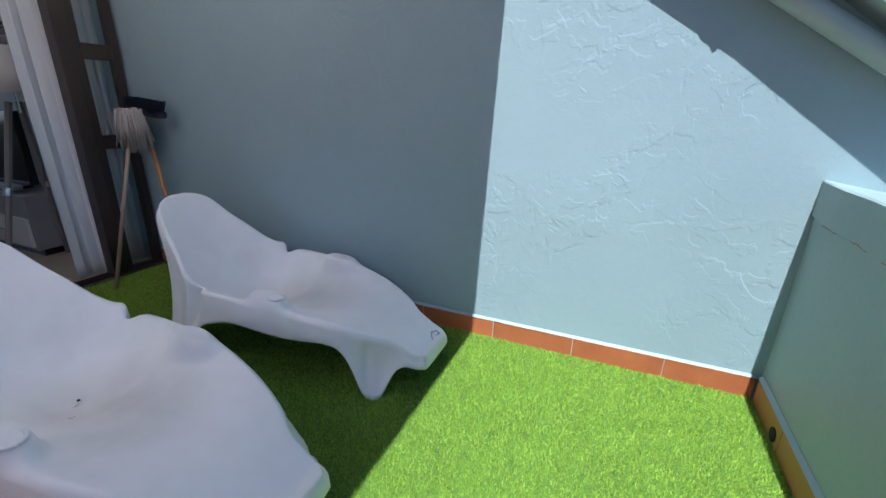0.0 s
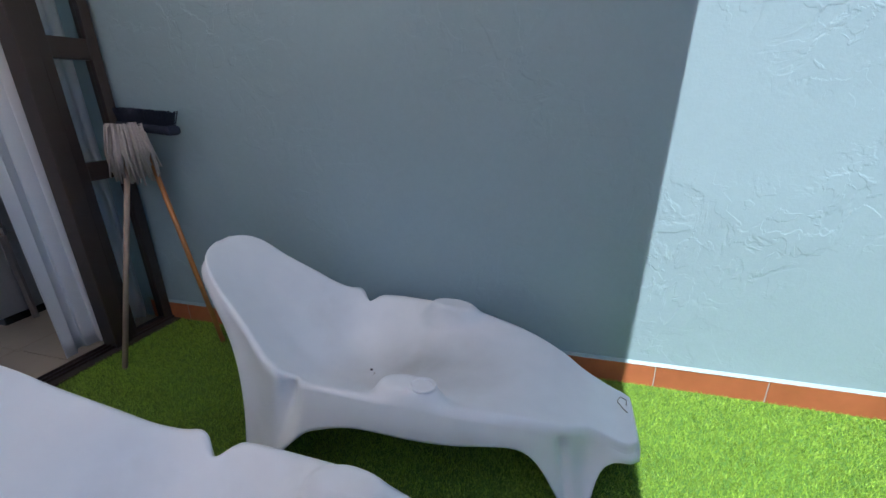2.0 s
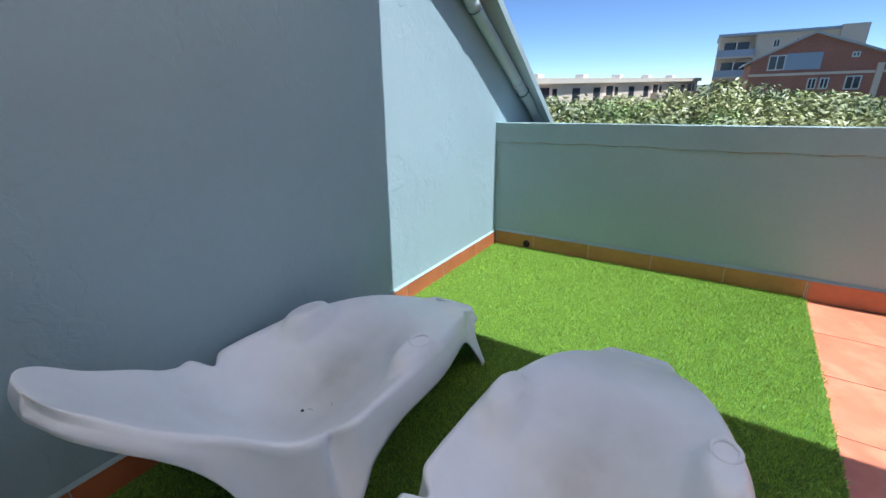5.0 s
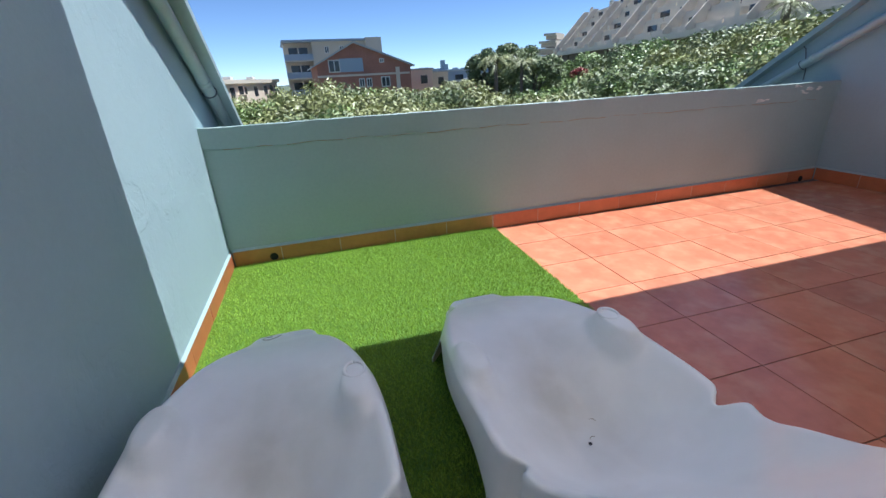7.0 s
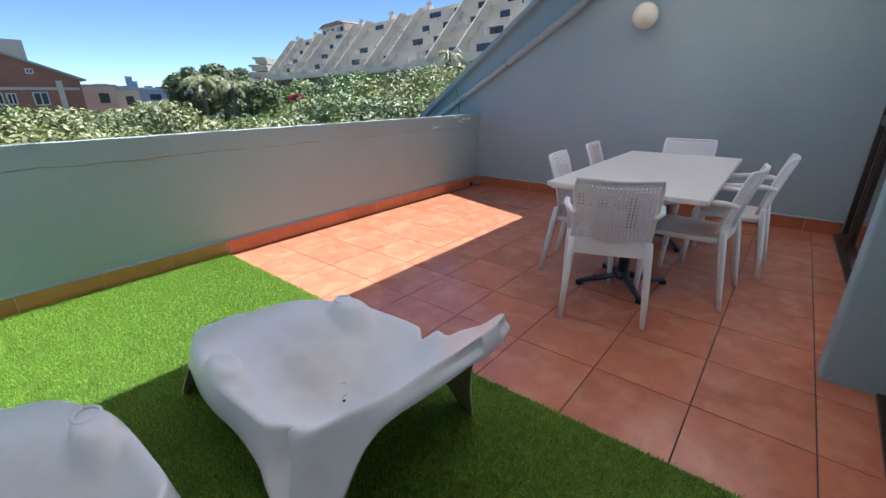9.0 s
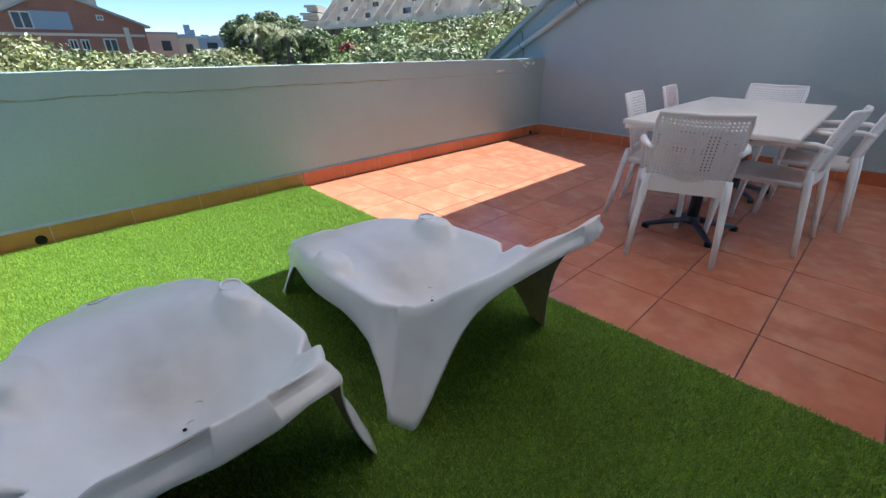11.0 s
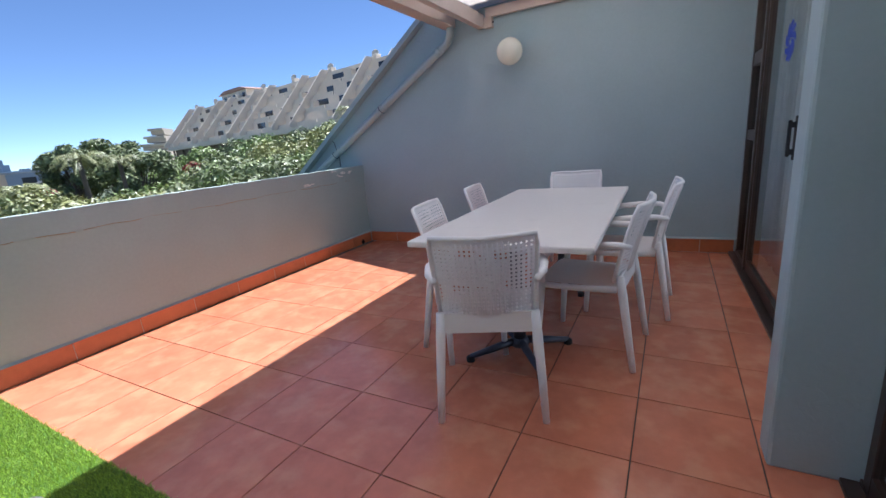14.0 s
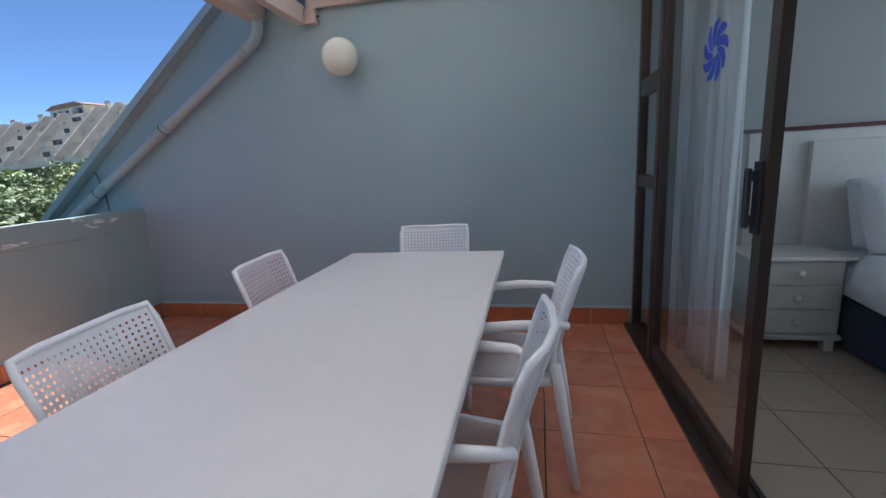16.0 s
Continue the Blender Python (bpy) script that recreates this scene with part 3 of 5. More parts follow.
def lounger_mesh():
    U = 1.61
    w = curve_of(((0, 0.118), (0.03, 0.145), (0.09, 0.155), (0.16, 0.168), (0.24, 0.222), (0.45, 0.293), (0.70, 0.34), (0.95, 0.347), (1.12, 0.342), (1.22, 0.318), (1.33, 0.265), (1.45, 0.218), (1.53, 0.18), (1.575, 0.142), (1.597, 0.098), (1.61, 0.04)))
    zc = curve_of(((0, 0.182), (0.05, 0.188), (0.17, 0.235), (0.4, 0.292), (0.7, 0.262), (0.95, 0.19), (1.1, 0.207), (1.22, 0.285), (1.35, 0.42), (1.47, 0.55), (1.55, 0.655), (1.61, 0.722)))
    ze = curve_of(((0, 0.178), (0.05, 0.186), (0.17, 0.245), (0.4, 0.328), (0.7, 0.38), (0.95, 0.398), (1.165, 0.405), (1.27, 0.455), (1.35, 0.52), (1.47, 0.605), (1.55, 0.68), (1.61, 0.724)))
    arch = curve_of(((0, 0.115), (0.1, 0.15), (0.35, 0.225), (0.6, 0.235), (0.85, 0.255), (1.05, 0.25), (1.3, 0.345), (1.4, 0.46), (1.5, 0.565), (1.60, 0.665)))
    nu, nv = 168, 68

    def place(u, v):
        a = abs(v)
        rise = 0.0 if a < 0.15 else ((a - 0.15) / 0.85) ** 1.6
        z = zc(u) + (ze(u) - zc(u)) * rise
        if a > 0.9:
            z -= 0.028 * ((a - 0.9) / 0.1) ** 2
        y = v * w(u) * (1 - 0.13 * math.exp(-((u - 1.125) / 0.03) ** 2) * max(0.0, (a - 0.5) / 0.5) ** 1.5)
        # raised arm pads, and the small notch behind them on the rim
        for s in (-1, 1):
            q = ((u - 0.72) / 0.112) ** 2 + ((y - s * 0.278) / 0.054) ** 2
            k_ = 1 / (1 + q**5)
            z += (0.402 - 0.05 * (0.72 - u) - z) * k_
        z -= 0.022 * math.exp(-((u - 1.125) / 0.032) ** 2) * max(0.0, (a - 0.62) / 0.38) ** 1.3
        z += 0.02 * math.exp(-((u - 1.185) / 0.035) ** 2) * a**6
        return Vector((-u, y, z))
    bm = bmesh.new()
    grid = []
    for i in range(nu + 1):
        u = U * i / nu
        grid.append([bm.verts.new(place(u, -1 + 2 * k / nv)) for k in range(nv + 1)])
    for i in range(nu):
        for k in range(nv):
            bm.faces.new((grid[i][k], grid[i + 1][k], grid[i + 1][k + 1], grid[i][k + 1]))
    loop = [(grid[i][nv], U * i / nu) for i in range(nu + 1)] + [(grid[nu][k], U) for k in range(nv - 1, 0, -1)] + [(grid[i][0], U * i / nu) for i in range(nu, -1, -1)] + [(grid[0][k], 0.0) for k in range(1, nv)]
    n = len(loop)
    J = 12
    prev = [v for v, _ in loop]
    outs = []
    for i, (v, u) in enumerate(loop):
        t = loop[(i + 9) % n][0].co - loop[(i - 9) % n][0].co
        o = Vector((t.y, -t.x, 0)).normalized()
        if o.dot(Vector((v.co.x + 0.75, v.co.y, 0))) < 0:
            o = -o
        side = abs(v.co.y) > 0.12 and 0.0 < u < U
        g1 = math.exp(-(max(0.0, abs(u - 0.215) - 0.022) / 0.062) ** 1.5) if side else 0.0
        g2 = math.exp(-(max(0.0, abs(u - 1.235) - 0.026) / (0.105 if u < 1.235 else 0.075)) ** 1.4) if side else 0.0
        bottom = arch(u) * (1 - max(g1, g2))
        fold = u if side else -1.0
        outs.append((o, bottom, g1, g2, v.co.copy(), fold))
    for j in range(1, J + 1):
        s = j / J
        ring = []
        for o, bottom, g1, g2, c, fold in outs:
            z = c.z + (bottom - c.z) * s
            out = 0.014 * math.sin(min(1, s * 1.3) * math.pi * 0.5) + g1 * (0.075 * s**1.3 - 0.02 * math.sin(math.pi * s)) + g2 * (0.10 * s**1.2 - 0.03 * math.sin(math.pi * s))
            out -= 0.034 * (1 - 0.85 * s) * min(1, 4 * s) * math.exp(-((fold - 1.13 - 0.05 * s) / 0.021) ** 2) + 0.014 * math.exp(-((fold - 0.24) / 0.015) ** 2)
            out += 0.04 * s**1.4 * math.exp(-((fold - 1.125) / 0.03) ** 2)
            out += 0.012 * (1 - s) * min(1, 3 * s) * math.exp(-((fold - 1.19 - 0.04 * s) / 0.035) ** 2)
            ring.append(bm.verts.new((c.x + o.x * out, c.y + o.y * out, z)))
        for i in range(n):
            bm.faces.new((prev[i], prev[(i + 1) % n], ring[(i + 1) % n], ring[i]))
        prev = ring
    return bm


def lounger(x, y, turn, label):
    t = thing("sun_lounger", x, y, 0.012, label, "lounger", "white loungers on the grass", turn)
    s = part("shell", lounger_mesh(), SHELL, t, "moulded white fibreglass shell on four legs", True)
    so = s.modifiers.new("thick", "SOLIDIFY")
    so.thickness, so.offset = 0.005, -1
    s.data.materials.append(RAW)
    so.material_offset = 1
    part("cup_ring", tube([(-0.672 + 0.04 * math.cos(a), -0.28 + 0.033 * math.sin(a), 0.3985) for a in [q * math.pi / 12 for q in range(25)]], 0.006, 8), SHELL, t, "raised round ring on the arm pad", True)
    part("drain_hole", lathe([(0.0, 0), (0.0055, 0), (0.0055, 0.003), (0.0, 0.003)], 12, at=(-1.0, 0.01, 0.194)), HOLE, t, "small dark drain hole")
    for sx, sy, sz, sa in ((-0.93, -0.06, 0.1965, 0.4), (-0.98, -0.02, 0.194, 1.3)):
        part("scuff", tube([(sx, sy, sz), (sx + 0.012 * math.cos(sa), sy + 0.012 * math.sin(sa), sz), (sx + 0.022 * math.cos(sa + 0.5), sy + 0.022 * math.sin(sa + 0.5), sz + 0.0005)], [0.0007, 0.0012, 0.0006], 6), CRACK, t, "small dark scuff")
    return t


LA = lounger(-0.487, 1.84, 0.0, "white fibreglass sun lounger with cracked foot end beside the wall")
LB = lounger(-0.50, 0.912, 0.5, "white moulded fibreglass sun lounger on the edge of the grass")
bm = tube([(-0.02, 0.01, 0.187), (-0.035, 0.03, 0.189), (-0.05, 0.06, 0.191), (-0.035, 0.09, 0.188), (-0.015, 0.08, 0.185), (-0.02, 0.05, 0.187)], 0.0016, 6)
part("crack", bm, CRACK, LA, "dark crack in the foot end")

# ---- table ----
TX0, TX1, TY0, TY1 = -2.35, -1.43, -2.83, -0.88
tb = thing("dining_table", (TX0 + TX1) / 2, (TY0 + TY1) / 2, 0, "long white terrace table on two grey pedestals", "table")
hw, hl = (TX1 - TX0) / 2, (TY1 - TY0) / 2
part("tabletop", Box(-hw, hw, -hl, hl, 0.715, 0.748, 0.008), TABLETOP, tb, "smooth white tabletop")
for cy in (-0.60, 0.60):
    ped = part("pedestal", lathe([(0.0, 0.06), (0.036, 0.06), (0.036, 0.70), (0.0, 0.70)], 20, at=(0, cy, 0)), STEEL, tb, "grey steel post", True)
    part("top_plate", Box(-0.2, 0.2, cy - 0.2, cy + 0.2, 0.70, 0.714), STEEL, ped)
    part("hub", lathe([(0.0, 0.05), (0.05, 0.05), (0.055, 0.075), (0.045, 0.10), (0.0, 0.10)], 20, at=(0, cy, 0)), STEEL, ped)
    for q in range(4):
        a = math.radians(38 + 90 * q)
        c, s_ = math.cos(a), math.sin(a)
        part("foot", tube([(0.03 * c, cy + 0.03 * s_, 0.078), (0.18 * c, cy + 0.18 * s_, 0.05), (0.30 * c, cy + 0.30 * s_, 0.028)], [0.024, 0.02, 0.015], 10), STEEL, ped, smooth=True)
        part("foot_cap", lathe([(0.0, 0.0), (0.024, 0.0), (0.024, 0.024), (0.016, 0.032), (0.0, 0.032)], 14, at=(0.30 * c, cy + 0.30 * s_, 0.001)), RUBBER, ped, "black plastic glide")

# ---- chairs ----


def chair_back():
    """Curved back with rows of square perforations, finer in the middle field."""
    nx, nz = 20, 18
    W, Z0, Z1 = 0.195, 0.49, 0.825
    bm = bmesh.new()
    xs, zs = [], []
    for i in range(nx):
        c = -W + 2 * W * (i + 0.5) / nx
        xs += [c - 0.0034, c + 0.0034]
    for j in range(nz):
        c = Z0 + (Z1 - Z0) * (j + 0.5) / nz
        zs += [c - 0.0036, c + 0.0036]
    xs = [-W - 0.012] + xs + [W + 0.012]
    zs = [Z0 - 0.02] + zs + [Z1 + 0.022]

    def at(x, z):
        f = (z - 0.44) / 0.42
        width = 1.0 + 0.06 * f
        drop = 0.012 * (x / W) ** 2 * f
        return Vector((x * width, 0.105 - 0.115 * f**1.3 - 0.035 + 0.9 * x * x, z + drop))
    vs = [[bm.verts.new(at(x, z)) for x in xs] for z in zs]
    for j in range(len(zs) - 1):
        for i in range(len(xs) - 1):
            if i % 2 and j % 2:
                continue
            bm.faces.new((vs[j][i], vs[j][i + 1], vs[j + 1][i + 1], vs[j + 1][i]))
    r = bmesh.ops.solidify(bm, geom=bm.faces[:], thickness=0.009)
    return bm, at


def make_chair(x, y, turn, label):
    c = thing("terrace_chair", x, y, 0, label, "chair", "white chairs round the table", turn)
    bm, at = chair_back()
    part("backrest", bm, PLASTIC, c, "perforated white backrest")
    for k in range(11):
        rx = -0.0975 + 0.0195 * k
        part("back_rib", tube([at(rx, z) + Vector((0, -0.009, 0)) for z in (0.495, 0.58, 0.66, 0.75, 0.83)], 0.0024, 6), PLASTIC, c, smooth=True)
    rim = [at(-0.207, z) for z in (0.47, 0.6, 0.72, 0.80)] + [at(-0.20, 0.845)] + [at(xx, 0.852) for xx in (-0.12, 0, 0.12)] + [at(0.20, 0.845)] + [at(0.207, z) for z in (0.80, 0.72, 0.6, 0.47)]
    part("back_frame", tube(rim, 0.0105, 10), PLASTIC, c, smooth=True)
    bm = bmesh.new()
    rows_ = []
    for j in range(13):
        v = j / 12
        hw_ = 0.20 + 0.025 * v
        rows_.append([bm.verts.new((hw_ * (-1 + 2 * i / 12), 0.085 + 0.42 * v, 0.442 + 0.006 * v - 0.018 * math.sin(math.pi * v) * (1 - (2 * i / 12 - 1) ** 2) - (0.03 * max(0, v - 0.85) / 0.15 * (v - 0.85) if v > 0.85 else 0) - 0.006 * (abs(2 * i / 12 - 1) ** 6))) for i in range(13)])
    for a, b in zip(rows_, rows_[1:]):
        for i in range(12):
            bm.faces.new((a[i], a[i + 1], b[i + 1], b[i]))
    bmesh.ops.solidify(bm, geom=bm.faces[:], thickness=0.022)
    bmesh.ops.recalc_face_normals(bm, faces=bm.faces)
    part("seat", bm, PLASTIC, c)
    part("seat_rail", tube([(-0.2, 0.09, 0.425), (-0.222, 0.3, 0.422), (-0.222, 0.49, 0.422), (0.222, 0.49, 0.422), (0.222, 0.3, 0.422), (0.2, 0.09, 0.425)], 0.018, 8), PLASTIC, c, smooth=True)
    bm = prism([(-0.2, 0.405), (0.2, 0.405), (0.2, 0.50), (-0.2, 0.50)], 0.066, 0.078)
    part("back_panel", bm, PLASTIC, c)
    for s in (-1, 1):
        part("leg", tube([(s * 0.205, 0.075, 0.50), (s * 0.21, 0.06, 0.40), (s * 0.222, 0.03, 0.2), (s * 0.232, 0.0, 0.0)], [0.019, 0.022, 0.019, 0.015], 12), PLASTIC, c, smooth=True)
        part("leg", tube([(s * 0.228, 0.475, 0.44), (s * 0.232, 0.48, 0.36), (s * 0.235, 0.495, 0.18), (s * 0.236, 0.505, 0.0)], [0.022, 0.022, 0.018, 0.015], 12), PLASTIC, c, smooth=True)
        bm = tube([(s * 0.21, 0.03, 0.655), (s * 0.245, 0.09, 0.672), (s * 0.262, 0.22, 0.668), (s * 0.262, 0.34, 0.655), (s * 0.256, 0.42, 0.625), (s * 0.245, 0.46, 0.56), (s * 0.232, 0.47, 0.44)], [0.014, 0.017, 0.02, 0.02, 0.018, 0.016, 0.018], 12)
        part("armrest", bm, PLASTIC, c, smooth=True)
    return c


c1 = make_chair(-1.96, -0.61, 180 + 19.9, "white perforated plastic armchair drawn up to the table's end")
for x, y, turn in ((-2.515, -1.46, -95.6), (-2.665, -2.165, -92), (-1.287, -1.37, 98), (-1.262, -2.18, 97), (-1.89, -3.09, 3)):
    copy_thing(c1, pose(x, y, 0, 0, 0, turn))

# ---- mop and broom by the door ----
mop = thing("mop", -2.83, 1.80, 0.012, "string mop with grey wooden handle leaning upside down on the door", "mop")
part("handle", tube([(0, 0, 0), (0.0, 0.33, 1.08)], 0.0125, 10), MOPWOOD, mop, smooth=True)
random.seed(8)
top = Vector((0.0, 0.345, 1.12))
part("socket", tube([(0.0, 0.33, 1.07), top], 0.017, 10), CHROME, mop, "metal socket")
head = bmesh.new()
for k in range(150):
    a = random.uniform(0, 2 * math.pi)
    r = random.uniform(0.03, 0.105)
    o = Vector((math.cos(a) * r, math.sin(a) * r * 0.8 - 0.02, 0))
    p = [top + o * 0.3 + Vector((0, 0, 0.02)), top + o * 0.8 + Vector((0, 0, 0.045 * random.random())), top + o * 1.05 + Vector((0, 0, -0.09)), top + o * random.uniform(0.9, 1.25) + Vector((random.uniform(-0.015, 0.015), random.uniform(-0.015, 0.015), -random.uniform(0.13, 0.25)))]
    tube(p, [0.004, 0.006, 0.006, 0.004], 5, head)
tagged(part("mop_head", head, MOPYARN, mop, "grey cotton strings", True), kind="stuff")
br = thing("broom", -2.53, 2.13, 0.012, "broom with orange wooden handle and dark bristles leaning upside down", "broom")
part("handle", tube([(0, 0, 0), (-0.31, 0.085, 1.10)], 0.0125, 10), BROOMWOOD, br, smooth=True)
bh = part("broom_head", Box(-0.20, 0.20, -0.035, 0.035, 0, 0.045, 0.016), BRISTLE, br, "dark blue broom head")
bh.matrix_basis = pose(-0.24, 0.07, 1.115, 0, 4, -8)
bm = bmesh.new()
for i in range(36):
    for k in range(5):
        x_, y_ = -0.17 + 0.34 * i / 35, -0.022 + 0.011 * k
        tube([(x_, y_, 0.03), (x_ * 1.12 + random.uniform(-0.004, 0.004), y_ * 1.5, 0.105 + random.uniform(-0.006, 0.004))], 0.003, 4, bm)
bq = part("bristles", bm, BRISTLE, bh, "dark stiff bristles")

# ---- living room seen through the open door ----


def curtain(x, y0, y1, z0, z1, label, waves, amp, seed, gather=1.0):
    rnd = random.Random(seed)
    t = thing("curtain", x, (y0 + y1) / 2, z0, label, "curtain")
    bm = bmesh.new()
    cols_, rows2 = 90, 24
    g2 = []
    ph = rnd.uniform(0, 6)
    for j in range(rows2 + 1):
        f = j / rows2
        row = []
        squeeze = 1 - (1 - gather) * math.sin(math.pi * min(1, f * 1.1)) if gather < 1 else 1
        for i in range(cols_ + 1):
            s = i / cols_ - 0.5
            a = 2 * math.pi * waves * (s + 0.5) + ph
            row.append(bm.verts.new((amp * (math.sin(a) + 0.35 * math.sin(2.3 * a + 1)) * (1.15 - 0.3 * f), s * (y1 - y0) * squeeze + 0.01 * math.sin(3 * a + f * 4), f * (z1 - z0))))
        g2.append(row)
    for a, b in zip(g2, g2[1:]):
        for i in range(cols_):
            bm.faces.new((a[i], a[i + 1], b[i + 1], b[i]))
    cl = part("cloth", bm, CURTAIN, t, "", True)
    cl.modifiers.new("thick", "SOLIDIFY").thickness = 0.003
    return t


curtain(-3.22, 1.78, 2.05, 0.02, 2.35, "white curtain drawn aside behind the living room door", 1.6, 0.02, 1)
curtain(-3.24, 2.06, 2.28, 0.02, 2.35, "white curtain gathered behind the narrow side pane", 2.5, 0.025, 3)
curtain(-3.33, -0.5, 0.2, 0.02, 2.35, "white curtain behind the closed glass leaf", 5, 0.03, 9)
curtain(-3.43, -3.6, -3.13, 0.02, 2.35, "white curtain behind the narrow bedroom side pane", 4, 0.03, 2)
cb = curtain(-3.44, -3.10, -2.72, 0.03, 2.35, "long white curtain behind the bedroom door glass", 3.5, 0.035, 5)

lp = thing("floor_lamp", -3.66, 1.93, 0, "tripod floor lamp with grey wooden legs and cream drum shade", "lamp")
for a in (30, 150, 270):
    c, s_ = math.cos(math.radians(a)), math.sin(math.radians(a))
    lg = part("leg", tube([(0.05 * c, 0.05 * s_, 1.19), (0.34 * c, 0.34 * s_, 0.0)], [0.022, 0.018], 6), LAMPWOOD, lp, "grey wooden tripod leg")
    part("clamp", tube([(0.19 * c, 0.19 * s_, 0.63), (0.205 * c, 0.205 * s_, 0.58)], 0.028, 8), CHROME, lg, "metal clamp")
part("stem", tube([(0, 0, 1.12), (0, 0, 1.34)], 0.009, 8), CHROME, lp, "chrome stem")
bm = bmesh.new()
ra = [[bm.verts.new((r * math.cos(2 * math.pi * k / 40), r * math.sin(2 * math.pi * k / 40), z)) for k in range(40)] for r, z in ((0.25, 1.25), (0.24, 1.53), (0.234, 1.53), (0.244, 1.25))]
for a, b in zip(ra, ra[1:] + ra[:1]):
    for k in range(40):
        bm.faces.new((a[k], a[(k + 1) % 40], b[(k + 1) % 40], b[k]))
part("shade", bm, SHADE, lp, "cream fabric drum shade", True)

st = thing("media_cabinet", -4.62, 1.95, 0, "low grey television cabinet with white drawers", "cabinet")
part("body", Box(-0.65, 0.65, -0.02, 0.33, 0.06, 0.50, 0.004), STANDGREY, st)
part("plinth", Box(-0.62, 0.62, 0.02, 0.31, 0.0, 0.06), BLACKGLOSS, st)
for k in range(2):
    dr = part("drawer", Box(-0.63 + k * 0.635, -0.01 + k * 0.635, -0.045, -0.021, 0.09, 0.32, 0.003), WHITEWOOD, st, "white drawer front")
    part("handle", tube([(-0.40 + k * 0.635, -0.06, 0.21), (-0.24 + k * 0.635, -0.06, 0.21)], 0.008, 8), CHROME, dr, "metal bar handle")
tv = thing("television", -4.5, 2.06, 0.5, "flat black television on the low cabinet", "television")
sc_ = part("screen", Box(-0.45, 0.45, -0.03, 0.03, 0.06, 0.62, 0.008), BLACKGLOSS, tv, "dark glossy screen")
part("stand", Box(-0.18, 0.18, -0.10, 0.10, 0.0, 0.018, 0.004), BLACKGLOSS, tv)
part("neck", Box(-0.05, 0.05, -0.02, 0.02, 0.016, 0.08), BLACKGLOSS, tv)
part("soundbar", Box(-0.35, 0.35, -0.10, -0.04, 0.02, 0.06, 0.004), STANDGREY, tv, "silver strip under the screen")
sh = thing("wall_shelf", -4.75, LEFT - 0.09, 1.52, "white shelf on the living room wall", "shelf")
part("board", Box(-0.5, 0.5, -0.11, 0.088, 0, 0.035, 0.003), WHITEWOOD, sh)
pp = thing("potted_plant", -4.55, LEFT - 0.1, 1.556, "small spiky green plant in a white pot", "plant")
part("pot", lathe([(0.0, 0), (0.05, 0), (0.062, 0.10), (0.052, 0.10), (0.045, 0.08), (0.0, 0.08)], 20), WHITEWOOD, pp)
PLANT = leafy("plant_leaf", (0.05, 0.10, 0.04))
bm = bmesh.new()
for k in range(26):
    a, l = k * 2.4, random.uniform(0.08, 0.14)
    tube([(0, 0, 0.08), (0.4 * l * math.cos(a), 0.4 * l * math.sin(a), 0.08 + l * 0.8), (l * 0.8 * math.cos(a), l * 0.8 * math.sin(a), 0.08 + l)], [0.006, 0.006, 0.001], 4, bm)
part("leaves", bm, PLANT, pp, "thin green leaves")
for x in (-4.80, -4.33):
    copy_thing(pp, pose(x, LEFT - 0.1, 1.556, 0, 0, 70))
sc = thing("side_chair", -4.0, 1.42, 0, "white moulded side chair inside the living room", "chair")
part("seat", Box(-0.22, 0.22, -0.22, 0.22, 0.42, 0.46, 0.018), PLASTIC, sc)
bm = bmesh.new()
shell = []
for j in range(9):
    f = j / 8
    shell.append([bm.verts.new((0.19 - 0.10 * abs(2 * i / 10 - 1) ** 2.2 + 0.05 * f, 0.22 * (2 * i / 10 - 1) * (1 - 0.25 * f**4), 0.45 + 0.44 * f - 0.06 * f * abs(2 * i / 10 - 1) ** 3)) for i in range(11)])
for a, b in zip(shell, shell[1:]):
    for i in range(10):
        bm.faces.new((a[i], a[i + 1], b[i + 1], b[i]))
bmesh.ops.solidify(bm, geom=bm.faces[:], thickness=0.014)
part("backrest", bm, PLASTIC, sc, "curved white backrest", True)
for x in (-0.18, 0.18):
    for y in (-0.18, 0.18):
        part("leg", tube([(x * 0.85, y * 0.85, 0.43), (x * 1.1, y * 1.1, 0.0)], [0.016, 0.012], 8), PLASTIC, sc)

# ---- bedroom seen through the open door ----
fl = thing("flower_sticker", HOUSE + 0.0155, -2.44, 1.62, "blue flower sticker with swirled petals on the door glass", "sticker")
for k in range(9):
    a = 2 * math.pi * k / 9
    bm = bmesh.new()
    out_, in_ = [], []
    for q in range(9):
        f = q / 8
        r = 0.022 + 0.095 * f
        half = 0.005 + 0.02 * math.sin(math.pi * min(1, f * 0.62 + 0.1)) * f**0.4 if q < 8 else 0.004
        tw = 0.75 * (1 - f)
        for s, arr in ((1, out_), (-1, in_)):
            arr.append((r * math.cos(a + tw) - s * half * math.sin(a + tw), r * math.sin(a + tw) + s * half * math.cos(a + tw)))
    vs = [bm.verts.new((0, p[0], p[1])) for p in out_ + in_[::-1]]
    f_ = bm.faces.new(vs)
    rr = bmesh.ops.extrude_face_region(bm, geom=[f_])
    bmesh.ops.translate(bm, verts=[v for v in rr["geom"] if isinstance(v, bmesh.types.BMVert)], vec=(0.001, 0, 0))
    part("petal", bm, FLOWER, fl)

